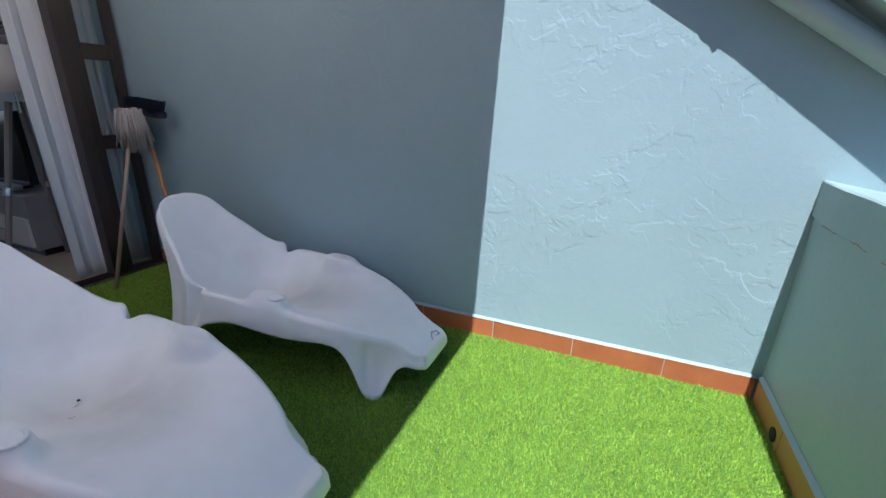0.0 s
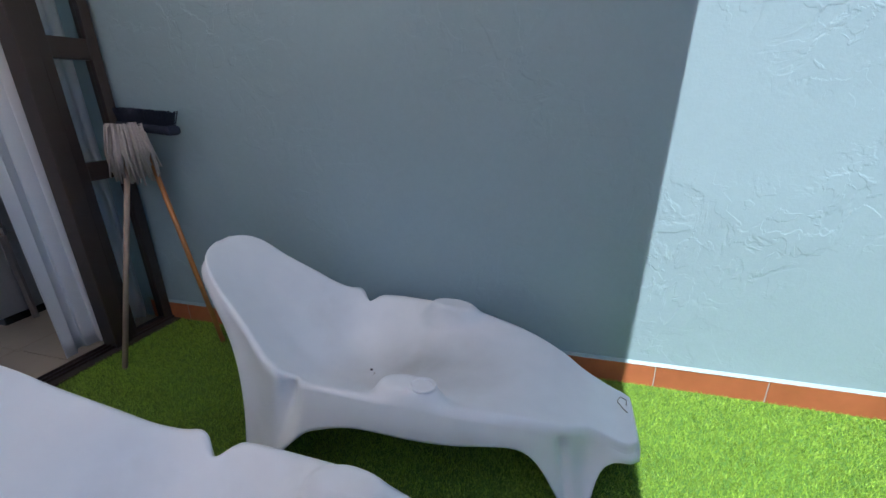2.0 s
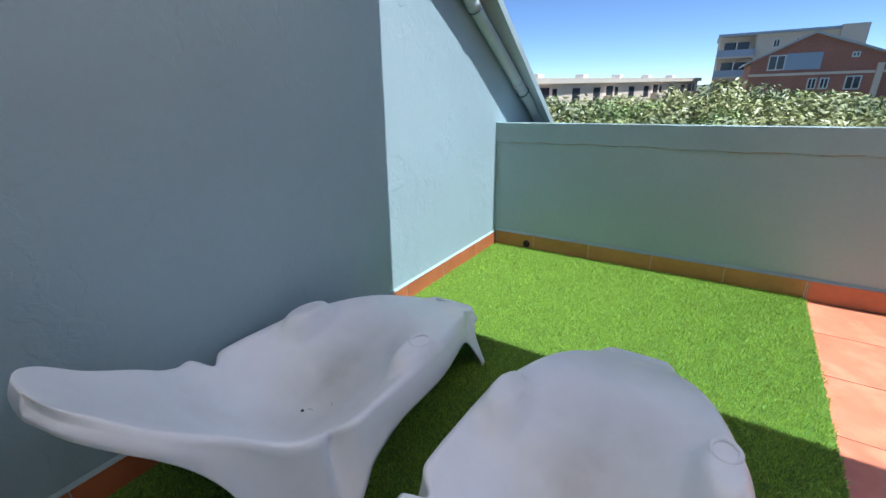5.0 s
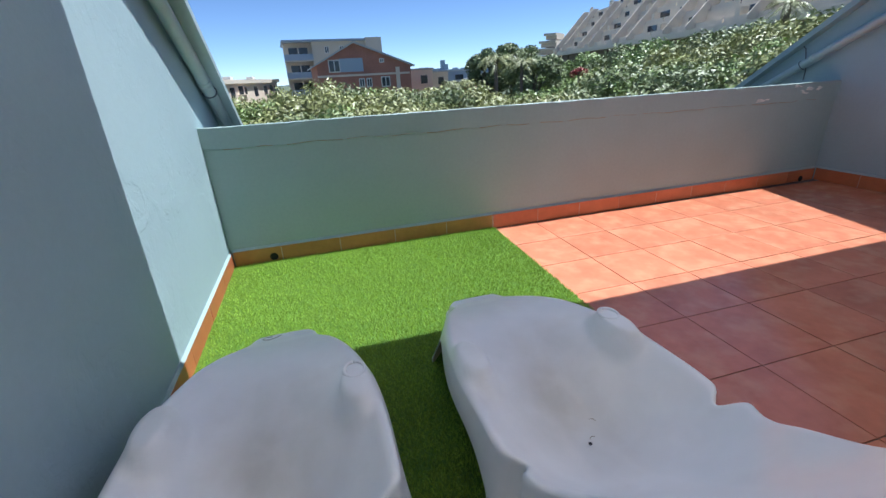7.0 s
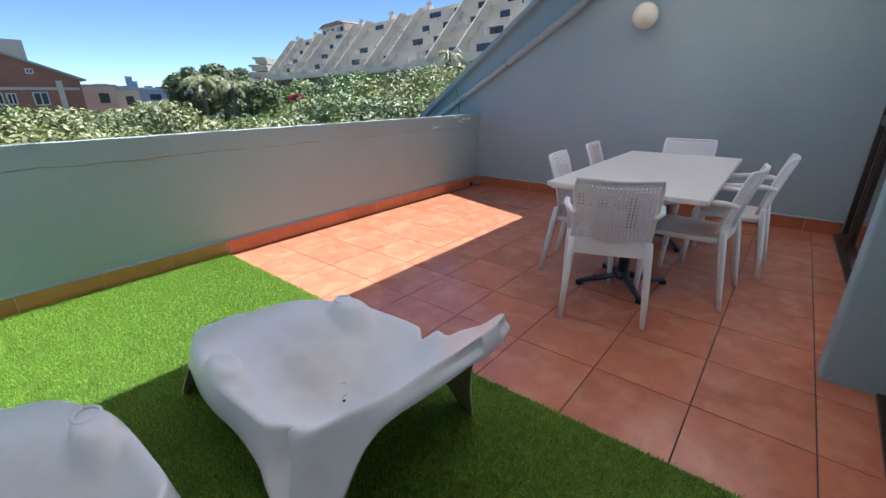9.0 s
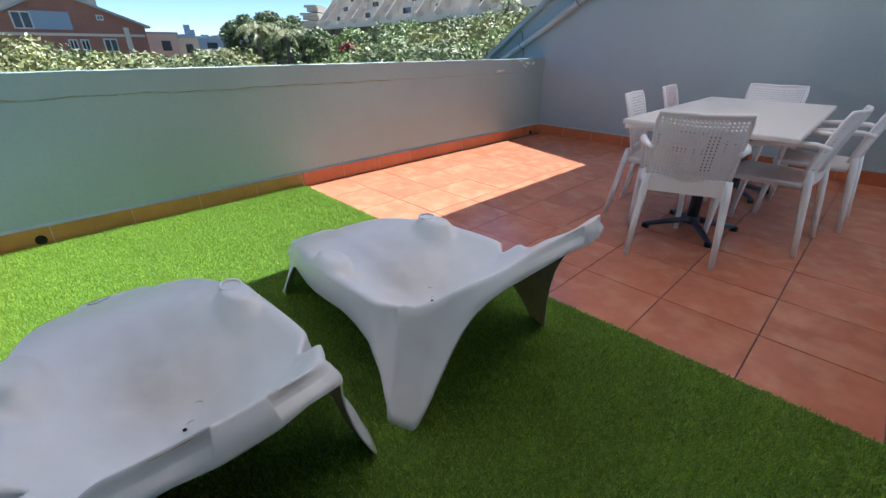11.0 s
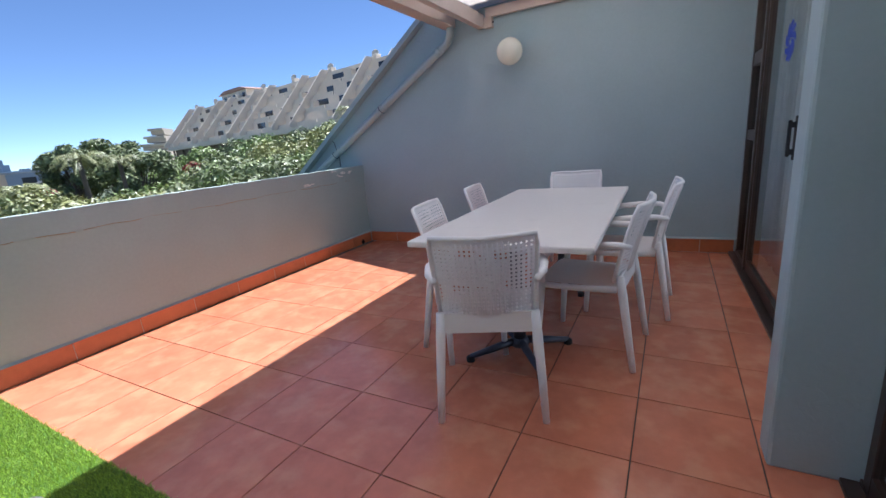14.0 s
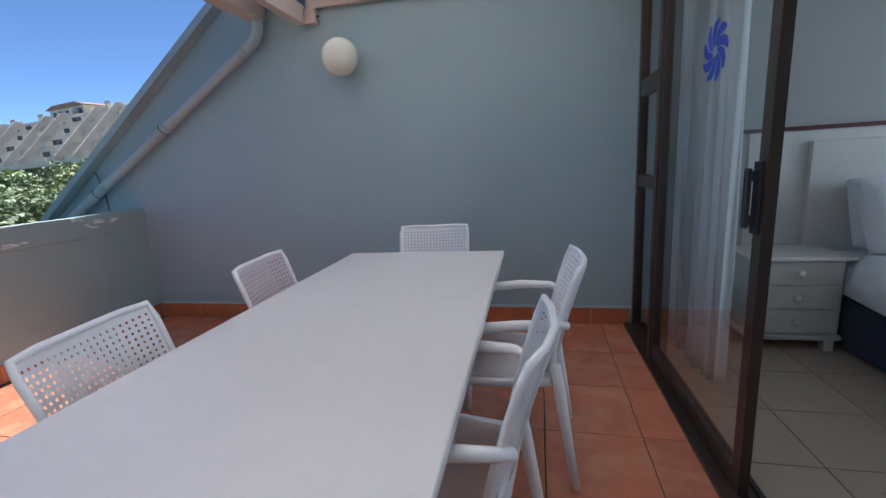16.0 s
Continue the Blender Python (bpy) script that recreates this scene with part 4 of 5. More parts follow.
ns = thing("nightstand", -4.05, RIGHT + 0.21, 0, "white wooden nightstand with three drawers", "nightstand")
part("body", Box(-0.24, 0.24, -0.18, 0.16, 0.09, 0.565, 0.004), WHITEWOOD, ns)
part("top", Box(-0.27, 0.27, -0.19, 0.20, 0.566, 0.59, 0.006), WHITEWOOD, ns)
part("skirt", Box(-0.25, 0.25, -0.18, 0.18, 0.07, 0.10, 0.004), WHITEWOOD, ns)
for k in range(3):
    dr = part("drawer", Box(-0.22, 0.22, 0.155, 0.175, 0.115 + 0.152 * k, 0.255 + 0.152 * k, 0.004), WHITEWOOD, ns)
    part("knob", lathe([(0.0, 0), (0.012, 0), (0.012, 0.012), (0.022, 0.02), (0.02, 0.03), (0.0, 0.034)], 16, m=pose(0, 0.175, 0.185 + 0.152 * k, -90, 0, 0)), WHITEWOOD, dr, "round white wooden knob", True)
for x in (-0.22, 0.17):
    for y in (-0.17, 0.12):
        part("foot", Box(x, x + 0.05, y, y + 0.05, 0.0, 0.07), WHITEWOOD, ns)

bd = thing("bed", -5.2, RIGHT + 1.04, 0, "double bed with white duvet over a dark navy base", "bed")
part("base", Box(-0.9, 0.9, -0.98, 1.0, 0.04, 0.34, 0.01), NAVY, bd, "dark navy bed base")
part("mattress", Box(-0.9, 0.9, -0.98, 1.0, 0.342, 0.56, 0.04), LINEN, bd)
bm = bmesh.new()
gr = []
for i in range(41):
    u = -1 + 2 * i / 40
    row = []
    for j in range(41):
        v = j / 40
        x_ = 0.945 * u
        d = max(0.0, abs(u) - 0.93) / 0.07
        z_ = 0.60 + 0.012 * math.sin(7 * u + 3 * v) + 0.010 * math.sin(11 * v + 2 * u) - 0.24 * d
        row.append(bm.verts.new((x_ + 0.01 * math.sin(9 * v), -0.62 + 1.66 * v, z_)))
    gr.append(row)
for a, b in zip(gr, gr[1:]):
    for j in range(40):
        bm.faces.new((a[j], a[j + 1], b[j + 1], b[j]))
dv = part("duvet", bm, LINEN, bd, "white duvet", True)
dv.modifiers.new("thick", "SOLIDIFY").thickness = 0.03
part("headboard", Box(-0.97, 0.97, -1.035, -0.99, 0.3, 1.25, 0.004), WHITEWOOD, bd, "white panelled headboard")


def pillow(x, y, z, tilt):
    t = thing("pillow", x, y, z, "plump white pillow standing on the bed", "pillow")
    bm = bmesh.new()
    bmesh.ops.create_cube(bm, size=1, matrix=Matrix.Diagonal((0.66, 0.13, 0.42, 1)))
    bmesh.ops.subdivide_edges(bm, edges=bm.edges[:], cuts=9, use_grid_fill=True)
    for v in bm.verts:
        a = max(0, 1 - (abs(v.co.x) / 0.34) ** 4) * max(0, 1 - (abs(v.co.z) / 0.22) ** 4)
        v.co.y *= 0.25 + 1.1 * a
    bmesh.ops.transform(bm, matrix=pose(0, 0, 0.2, tilt, 0, 0), verts=bm.verts)
    part("cushion", bm, LINEN, t, "", True)


pillow(-4.72, RIGHT + 0.2, 0.61, 18)
pillow(-4.68, RIGHT + 0.36, 0.61, 24)
for nm, z0, z1, mt in (("dado_rail", 1.32, 1.345, REDWOOD),):
    setting(nm, Box(XB, HOUSE - 0.40, RIGHT, RIGHT + 0.02, z0, z1), mt, "thin dark red rail on the bedroom wall")
setting("wall_panel", Box(XB, -3.9, RIGHT, RIGHT + 0.012, 0.59, 1.318), WHITEWOOD, "white wooden wall panelling behind the bed")

# ---- the world beyond the parapet ----
GZ = -8.0
GROUND = M("far_ground", (0.10, 0.12, 0.07), 0.95, 0.25, 0.02, 0.1, 0.3, 0)
ROADM = M("asphalt", (0.06, 0.06, 0.062), 0.9, 0.1, 0.3, 0.05, 5, 0)
CREAM = M("cream_render", (0.72, 0.59, 0.47), 0.8, 0.06, 0.3, 0.03, 3, 0)
BRICK = M("red_brick", (0.38, 0.17, 0.12), 0.85, 0.14, 0.6, 0.16, 7, 0.3, 14, 0.02)
BEIGE = M("beige_render", (0.64, 0.56, 0.46), 0.8, 0.06, 0.3, 0.03, 3, 0)
HOTEL = M("white_concrete", (0.66, 0.585, 0.49), 0.8, 0.08, 0.15, 0.04, 1.5, 0)
SHADEWIN = M("dark_window", (0.03, 0.035, 0.045), 0.12, 0.2, 0.4)
GREYROOF = M("grey_roof_sheet", (0.42, 0.42, 0.42), 0.6, 0.08, 0.4, 0.05, 4, 0)
REDROOF = M("clay_roof", (0.34, 0.20, 0.15), 0.8, 0.1, 0.5)
LEAF = leafy("shrub_leaf", (0.29, 0.30, 0.115), 0.43, 0.8)
LEAF_DARK = leafy("tree_leaf", (0.18, 0.215, 0.09), 0.5, 0.8)
LEAF_BRIGHT = leafy("bright_leaf", (0.22, 0.29, 0.09), 0.45, 0.8)
FROND = leafy("palm_frond", (0.27, 0.28, 0.12), 0.45, 0.7)
BARK_AND_SHADE = M("bark_and_undercroft_shade", (0.14, 0.11, 0.085), 0.9, 0.15, 1.0, 0.1, 12, 0.5, 20, 0.03)
# Distance haze is mixed into these colours; HAZE also serves cladding, roof edge, balustrades.
HAZE = M("haze_tinted_blue_grey", (0.34, 0.40, 0.48), 0.9, 0.05, 0.02)
HILL = M("haze_tinted_hill", (0.20, 0.27, 0.33), 0.95, 0.1, 0.004)
bm = bmesh.new()
bmesh.ops.create_circle(bm, cap_ends=True, radius=4500, segments=64, matrix=Matrix.Translation((0, 0, GZ)))
setting("ground", bm, GROUND, "ground of the town running to the horizon")
bm = Box(18, 220, -3.0, 3.0, 0, 0.03)
bmesh.ops.transform(bm, matrix=Matrix.Translation((0, -6, GZ)) @ pose(0, 0, 0, 0, 0, -19.5), verts=bm.verts)
setting("road", bm, ROADM, "grey asphalt road running away between the trees")


def leaf_cloud(clumps, count, size, seed, mat, name, parent, label, flat=0.3):
    """A crown of single leaves, each a folded blade, scattered through the outer part of many clumps."""
    rng = np.random.default_rng(seed)
    cl = np.array(clumps)
    vol = cl[:, 3] ** 2
    pick = rng.choice(len(cl), count, p=vol / vol.sum())
    d = rng.normal(size=(count, 3))
    d /= np.linalg.norm(d, axis=1)[:, None]
    d[:, 2] = np.abs(d[:, 2]) * np.where(rng.random(count) < 0.8, 1, -1)
    r = cl[pick, 3] * rng.uniform(0.55, 1.08, count)
    c = cl[pick, :3] + d * r[:, None] * np.array([1, 1, 0.85])
    nrm = d + rng.normal(0, 0.6, (count, 3)) + np.array([0, 0, flat])
    nrm /= np.linalg.norm(nrm, axis=1)[:, None]
    a = np.cross(nrm, rng.normal(size=(count, 3)))
    a /= np.linalg.norm(a, axis=1)[:, None]
    b = np.cross(nrm, a)
    s = size * rng.uniform(0.6, 1.25, count)[:, None]
    co = np.stack([c - a * s, c + b * s * 0.42 + nrm * s * 0.12, c + a * s, c - b * s * 0.42 + nrm * s * 0.12], 1).reshape(-1, 3)
    me = bpy.data.meshes.new(name)
    me.vertices.add(4 * count)
    me.vertices.foreach_set("co", co.ravel())
    idx = np.arange(count)[:, None] * 4 + np.array([0, 1, 2, 0, 2, 3])[None, :]
    me.loops.add(6 * count)
    me.loops.foreach_set("vertex_index", idx.ravel())
    me.polygons.add(2 * count)
    me.polygons.foreach_set("loop_start", np.arange(0, 6 * count, 3))
    me.update()
    me.validate()
    me.materials.append(mat)
    ob = new(name, me)
    ob.parent = parent
    return tagged(ob, label)


def tree(x, y, top, radius, seed, mat, leaves, size, label):
    rnd = random.Random(seed)
    t = thing("tree", x, y, GZ, label, "tree")
    h = top - GZ
    trunk = bmesh.new()
    tube([(0, 0, 0), (0.1, 0.05, h * 0.3), (-0.05, 0.1, h * 0.6), (0, 0, h * 0.78)], [0.24, 0.19, 0.14, 0.07], 8, trunk)
    clumps = []
    for k in range(16):
        a = k * 2.4 + rnd.uniform(-0.4, 0.4)
        rr = radius * math.sqrt((k + 0.5) / 16) * rnd.uniform(0.8, 1.1)
        cr = radius * rnd.uniform(0.26, 0.42)
        zt = h - cr - radius * 0.5 * (rr / radius) ** 2 * rnd.uniform(0.6, 1.3) - rnd.uniform(0, 0.25) * radius
        clumps.append((rr * math.cos(a), rr * math.sin(a), zt, cr))
        tube([(0, 0, h * rnd.uniform(0.35, 0.6)), (rr * 0.5 * math.cos(a), rr * 0.5 * math.sin(a), zt - cr * 1.2), (rr * math.cos(a), rr * math.sin(a), zt)], [0.08, 0.05, 0.02], 6, trunk)
    for k in range(9):
        a = k * 0.7 + rnd.uniform(-0.2, 0.2)
        rr, cr = radius * rnd.uniform(0.7, 0.95), radius * rnd.uniform(0.28, 0.4)
        clumps.append((rr * math.cos(a), rr * math.sin(a), h - radius * rnd.uniform(1.1, 1.9), cr))
    part("trunk", trunk, BARK_AND_SHADE, t, "grey-brown trunk and limbs")
    leaf_cloud(clumps, leaves, size, seed, mat, "crown", t, "dense green leaves")
    return t


def palm(x, y, crown_z, size, seed, label, n=22, wind=0.0):
    rnd = random.Random(seed)
    t = thing("palm_tree", x, y, GZ, label, "palm")
    h = crown_z - GZ
    part("trunk", tube([(0, 0, 0), (0.15, 0, h * 0.5), (0, 0.1, h)], [0.24, 0.2, 0.17], 10), BARK_AND_SHADE, t, "slender grey trunk")
    for k in range(n):
        a = k * 2.4 + rnd.uniform(-0.3, 0.3)
        up = rnd.uniform(-0.15, 0.95)
        L_ = size * rnd.uniform(0.85, 1.1)
        bm = bmesh.new()
        dirx, diry = math.cos(a), math.sin(a)
        prevp = None
        segs = 16
        for s in range(segs + 1):
            f = s / segs
            p = Vector((dirx * L_ * f * (1 - 0.15 * f) + wind * f * f, diry * L_ * f * (1 - 0.15 * f), h + L_ * ((up + (0.45 if wind else 0)) * f - (0.55 + 0.5 * up) * (0.75 if wind else 1) * f * f)))
            if prevp is not None:
                dv_ = (p - prevp).normalized()
                sd = dv_.cross(Vector((0, 0, 1))).normalized()
                lf = L_ * 0.24 * math.sin(math.pi * min(1, 0.12 + 0.86 * f)) + 0.03
                for q in (-1, 1):
                    tip = prevp + sd * q * lf * 0.8 + dv_ * lf * 0.6 - Vector((0, 0, lf * rnd.uniform(0.3, 0.6)))
                    bm.faces.new([bm.verts.new(v) for v in (prevp, prevp + (p - prevp) * 0.55, tip)])
                e = sd * 0.015 * size * (1 - f)
                bm.faces.new([bm.verts.new(v) for v in (prevp - e, prevp + e, p + e * 0.9, p - e * 0.9)])
            prevp = p
        me = bpy.data.meshes.new("frond")
        bm.to_mesh(me)
        bm.free()
        me.materials.append(FROND)
        new("frond", me).parent = t
    return t


# the belt of shrubs and small trees in front of the terrace
random.seed(21)
BELT = []
for i, az in enumerate(range(44, -66, -5)):
    for d, lift in ((10.5, -0.25), (15.5, 0.0), (21.5, 0.0)):
        dd = d * random.uniform(0.92, 1.08)
        a = math.radians(az + random.uniform(-2, 2))
        tan = -0.008 if az > 14 else 0.002 if az > 4 else (0.009 if az > -14 else -0.03 if az > -19 else -0.012 if az > -26 else -0.03 + 0.115 * min(1, (-26 - az) / 25))
        top = 1.25 + dd * tan - 0.02 * dd * (d < 12) + random.uniform(-0.15, 0.18) + lift
        BELT.append((dd * math.cos(a) - 2.3, dd * math.sin(a) + 1.0, top, d))
for i, (x, y, top, d) in enumerate(BELT):
    if x < 3.2:
        continue
    near = d < 12
    tree(x, y, top, 1.7 if near else (2.2 if d < 18 else 2.8), 100 + i, (LEAF, LEAF, LEAF_BRIGHT, LEAF, LEAF_DARK)[i % 5], 13000 if near else 12500, 0.068 if near else (0.082 if d < 18 else 0.1), "leafy evergreen shrub tree with glossy round leaves")


def polar(az, d, x0=-2.3, y0=1.2):
    return x0 + d * math.cos(math.radians(az)), y0 + d * math.sin(math.radians(az))


for k, (az, d, tan, r) in enumerate(((-22.5, 62, 0.055, 3.0), (-25.3, 66, 0.064, 3.6), (-28, 58, 0.045, 3.5), (-31.5, 70, 0.022, 5), (-34.5, 72, 0.040, 5.5), (-38, 68, 0.052, 6), (-42, 62, 0.062, 6), (-46, 56, 0.068, 6), (-50, 50, 0.075, 6), (-54, 46, 0.07, 6), (-36, 50, 0.02, 5), (-40, 46, 0.03, 5), (-18.5, 70, 0.0, 4), (-9, 40, -0.05, 3), (-15, 38, -0.06, 3), (-20, 33, -0.055, 3), (8, 40, -0.03, 4), (16, 30, -0.03, 3.5), (24, 28, -0.02, 3.2))):
    x, y = polar(az, d)
    tree(x, y, 1.25 + d * tan, r, 300 + k, LEAF_BRIGHT if k in (3, 4, 6, 10, 11, 15) else LEAF_DARK, 9000, 0.26, "broad green tree beyond the shrubs")
for az, d, tan, s, lab in ((27, 62, 0.046, 3.7, "windblown coconut palm above the cream flats"), (33, 62, 0.058, 3.7, "windblown coconut palm above the cream flats"), (-23.3, 44, 0.025, 2.6, "shaggy green palm among the trees"), (-18.5, 40, -0.02, 2.2, "shaggy green palm among the trees"), (-26.5, 50, 0.02, 2.3, "shaggy green palm among the trees"), (-52.5, 26, 0.085, 1.2, "palm with drooping fronds above the shrubs"), (-14.8, 36, -0.03, 1.8, "shaggy green palm among the trees")):
    x, y = polar(az, d)
    palm(x, y, 1.25 + d * tan, s, int(d * 10), lab, n=34 if az > 0 else 22, wind=0.8 if az > 0 else 0.0)
REDLEAF = leafy("red_leaf", (0.30, 0.03, 0.03))
for az, d, tan in ((-20.0, 46, -0.012), (-33.2, 40, 0.012)):
    x, y = polar(az, d)
    t = thing("bougainvillea", x, y, GZ, "red flowering shrub among green trees", "shrub")
    z = 1.25 + d * tan - GZ
    part("stem", tube([(0, 0, 0), (0, 0, z - 0.6)], 0.1, 6), BARK_AND_SHADE, t)
    leaf_cloud([(0, 0, z - 0.7, 0.4), (0.4, 0.3, z - 0.9, 0.35), (-0.3, -0.3, z - 0.8, 0.35)], 700, 0.09, 77, REDLEAF, "blossom", t, "red blossom")


def facade_box(parent, name, mat, L0, L1, D0, D1, z0, z1, label=""):
    return part(name, Box(L0, L1, D0, D1, z0, z1), mat, parent, label)


def building(name, p0, p1, label, category):
    """An empty at p0 whose x axis runs along the front towards p1; +y points to the viewer's side."""
    dx, dy = p1[0] - p0[0], p1[1] - p0[1]
    t = thing(name, p0[0], p0[1], GZ, label, category, turn=math.degrees(math.atan2(dy, dx)))
    return t, math.hypot(dx, dy)


# stepped white hotel with slanting fins
p0, p1 = polar(-31.0, 190), polar(-50.5, 98)
dx, dy = p1[0] - p0[0], p1[1] - p0[1]
p1 = (p0[0] + dx * 1.5, p0[1] + dy * 1.5)
hotel, HL = building("hotel", p1, p0, "long white stepped hotel with slanting fins and balconies", "hotel")
Z0 = 7.9 - GZ
FH, STEP = 3.1, 2.8
bays = 18
bw = HL / bays
for f in range(4):
    back = -STEP * f
    hp = facade_box(hotel, "storey_wall", HOTEL, 0, HL, -22, back - 2.2, Z0 + FH * f, Z0 + FH * (f + 1) - 0.02)
    facade_box(hotel, "floor_slab", HOTEL, -0.3, HL + 0.3, -22, back + 0.35, Z0 + FH * f - 0.25, Z0 + FH * f + 0.02)
    for b in range(bays):
        part("balcony", Box(b * bw + 0.25, (b + 1) * bw - 0.25, back - 0.1, back + 0.08, Z0 + FH * f + 0.02, Z0 + FH * f + 0.85), HOTEL, hotel, "solid white balcony front")
        a = b * bw + bw * (0.18 if (b * 7 + f) % 3 else 0.30)
        if (5 * b + 3 * f) % 7:
            part("window", Box(a, a + bw * (0.5 if (b + f) % 3 else 0.3), back - 2.22, back - 2.1, Z0 + FH * f + 0.2, Z0 + FH * f + 2.5), SHADEWIN, hotel, "dark glazed balcony door")
        if (b + 2 * f) % 3 == 0:
            part("privacy_wall", Box(b * bw + bw * 0.52, b * bw + bw * 0.66, back - 1.5, back + 0.1, Z0 + FH * f + 0.02, Z0 + FH * f + 2.2), HOTEL, hotel)
for b in range(bays + 1):
    bm = bmesh.new()
    x0, x1 = b * bw - 0.17, b * bw + 0.17
    prof = [(-0.6, Z0 - 0.3), (2.0, Z0 - 0.3), (2.1, Z0 + 0.4), (-STEP * 4 + 1.8, Z0 + FH * 4 + 1.0), (-STEP * 4 - 0.4, Z0 + FH * 4 + 1.0), (-0.9, Z0)]
    lo_ = [bm.verts.new((x0, y, z)) for y, z in prof]
    hi_ = [bm.verts.new((x1, y, z)) for y, z in prof]
    bm.faces.new(lo_)
    bm.faces.new(hi_[::-1])
    for i in range(6):
        bm.faces.new((lo_[i], hi_[i], hi_[(i + 1) % 6], lo_[(i + 1) % 6]))
    if b % 3 != 1:
        part("fin", bm, HOTEL, hotel, "slanting white concrete fin")
    else:
        bm.free()
    if b % 2 == 0 and b:
        part("roof_turret", Box(b * bw - 0.8, b * bw + 0.7, -13.5, -11.8, Z0 + FH * 4, Z0 + FH * 4 + 1.7, 0.2), HOTEL, hotel)
        dish = part("satellite_dish", lathe([(0.0, 0), (0.5, 0.12), (0.85, 0.4), (0.8, 0.42), (0.0, 0.1)], 14, m=pose(b * bw - 0.2, -12.4, Z0 + FH * 4 + 1.75, -65, 0, 30)), HOTEL, hotel, "white satellite dish")
facade_box(hotel, "roof", HOTEL, -0.2, HL + 0.2, -22, -STEP * 4 + 0.2, Z0 + FH * 4 - 0.02, Z0 + FH * 4 + 0.35)
facade_box(hotel, "base_band", HOTEL, -0.3, HL + 0.3, -20, 0.9, Z0 - 1.5, Z0 - 0.27, "white concrete base band")
# undercroft and columns take the trunks' dark brown in place of real shade
facade_box(hotel, "undercroft", BARK_AND_SHADE, 0.5, HL - 0.5, -15, -1.2, 0, Z0 - 1.52, "undercroft block coloured dark to stand for its shade")
for b in range(bays + 1):
    part("column", Box(b * bw - 0.3, b * bw + 0.3, -1.1, -0.6, 0, Z0 - 1.52), BARK_AND_SHADE, hotel, "undercroft column coloured dark as if shaded")
pent = facade_box(hotel, "penthouse", HOTEL, HL - 38, HL - 20, -20, -13.5, Z0 + 12.5, Z0 + 15.6, "penthouse storey")
part("penthouse_roof", prism([(HL - 39.5, Z0 + 15.6), (HL - 18.5, Z0 + 15.6), (HL - 23, Z0 + 16.7), (HL - 35, Z0 + 16.7)], -20.6, -12.9), REDROOF, hotel, "clay tiled penthouse roof")
for k in range(5):
    part("window", Box(HL - 37 + k * 3.4, HL - 35.2 + k * 3.4, -13.52, -13.4, Z0 + 13.2, Z0 + 14.8), SHADEWIN, pent)
# pale stepped block behind the hotel's far end
a0, a1 = polar(-30.6, 215), polar(-27.2, 220)
blk, BL = building("apartment_block", a0, a1, "cream stepped apartment block beyond the hotel", "building")
for f in range(5):
    facade_box(blk, "storey", CREAM, 0, BL - f * 2.2, -12, -1.5, 12 + f * 3 - 2, 12 + f * 3 + 0.6)
    part("balcony", Box(0, BL - f * 2.2 + 0.6, -1.4, -0.2, 12 + f * 3 - 0.4, 12 + f * 3 + 0.6), CREAM, blk)
part("base", Box(0, BL, -12, -1.6, 0, 10), CREAM, blk)

# brick house with white gable windows
b0, b1 = polar(-1.2, 60), polar(-12.6, 62)
house, BW = building("brick_house", b1, b0, "red brick house with grey roof and white window band", "house")
ez, rz = 3.3 - GZ, 5.7 - GZ
part("wall", prism([(0, 0), (BW, 0), (BW, ez), (BW * 0.6, rz), (0, ez - 0.4)], -12, 0), BRICK, house, "red brick gable wall")
part("roof", prism([(-0.5, ez - 0.62), (BW * 0.6, rz + 0.02), (BW + 0.6, ez - 0.33), (BW + 0.6, ez - 0.13), (BW * 0.6, rz + 0.24), (-0.5, ez - 0.42)], -12.3, 0.4), GREYROOF, house, "pale grey metal roof")


def far_window(parent, x0, x1, z0, z1, y=0.0, fm=None):
    w_ = part("window", Box(x0, x1, y, y + 0.08, z0, z1), fm or WHITEWOOD, parent, "white framed window")
    part("glass", Box(x0 + 0.12, (x0 + x1) / 2 - 0.06, y + 0.06, y + 0.1, z0 + 0.12, z1 - 0.12), SHADEWIN, w_)
    part("glass", Box((x0 + x1) / 2 + 0.06, x1 - 0.12, y + 0.06, y + 0.1, z0 + 0.12, z1 - 0.12), SHADEWIN, w_)


part("cladding", Box(BW * 0.52, BW * 0.76, 0.0, 0.07, ez - 0.95, ez + 0.65), HAZE, house, "pale sheet cladding in the gable")
far_window(house, BW * 0.76, BW * 0.88, ez - 0.95, ez + 0.55)
far_window(house, BW * 0.29, BW * 0.34, ez + 0.0, ez + 0.5)
far_window(house, BW * 0.24, BW * 0.34, ez - 3.0, ez - 1.7)
far_window(house, BW * 0.44, BW * 0.50, ez - 2.9, ez - 1.8)
far_window(house, BW * 0.52, BW * 0.58, ez - 2.9, ez - 1.8)
part("string_course", Box(0.2, BW + 0.05, 0.0, 0.12, ez - 1.5, ez - 1.25), CREAM, house, "pale band across the wall")
part("pilaster", Box(BW * 0.13, BW * 0.17, 0.0, 0.25, 0, ez - 0.6), CREAM, house)
part("chimney", Box(BW * 0.12, BW * 0.22, -7, -6, ez - 0.4, ez + 1.0), BRICK, house)

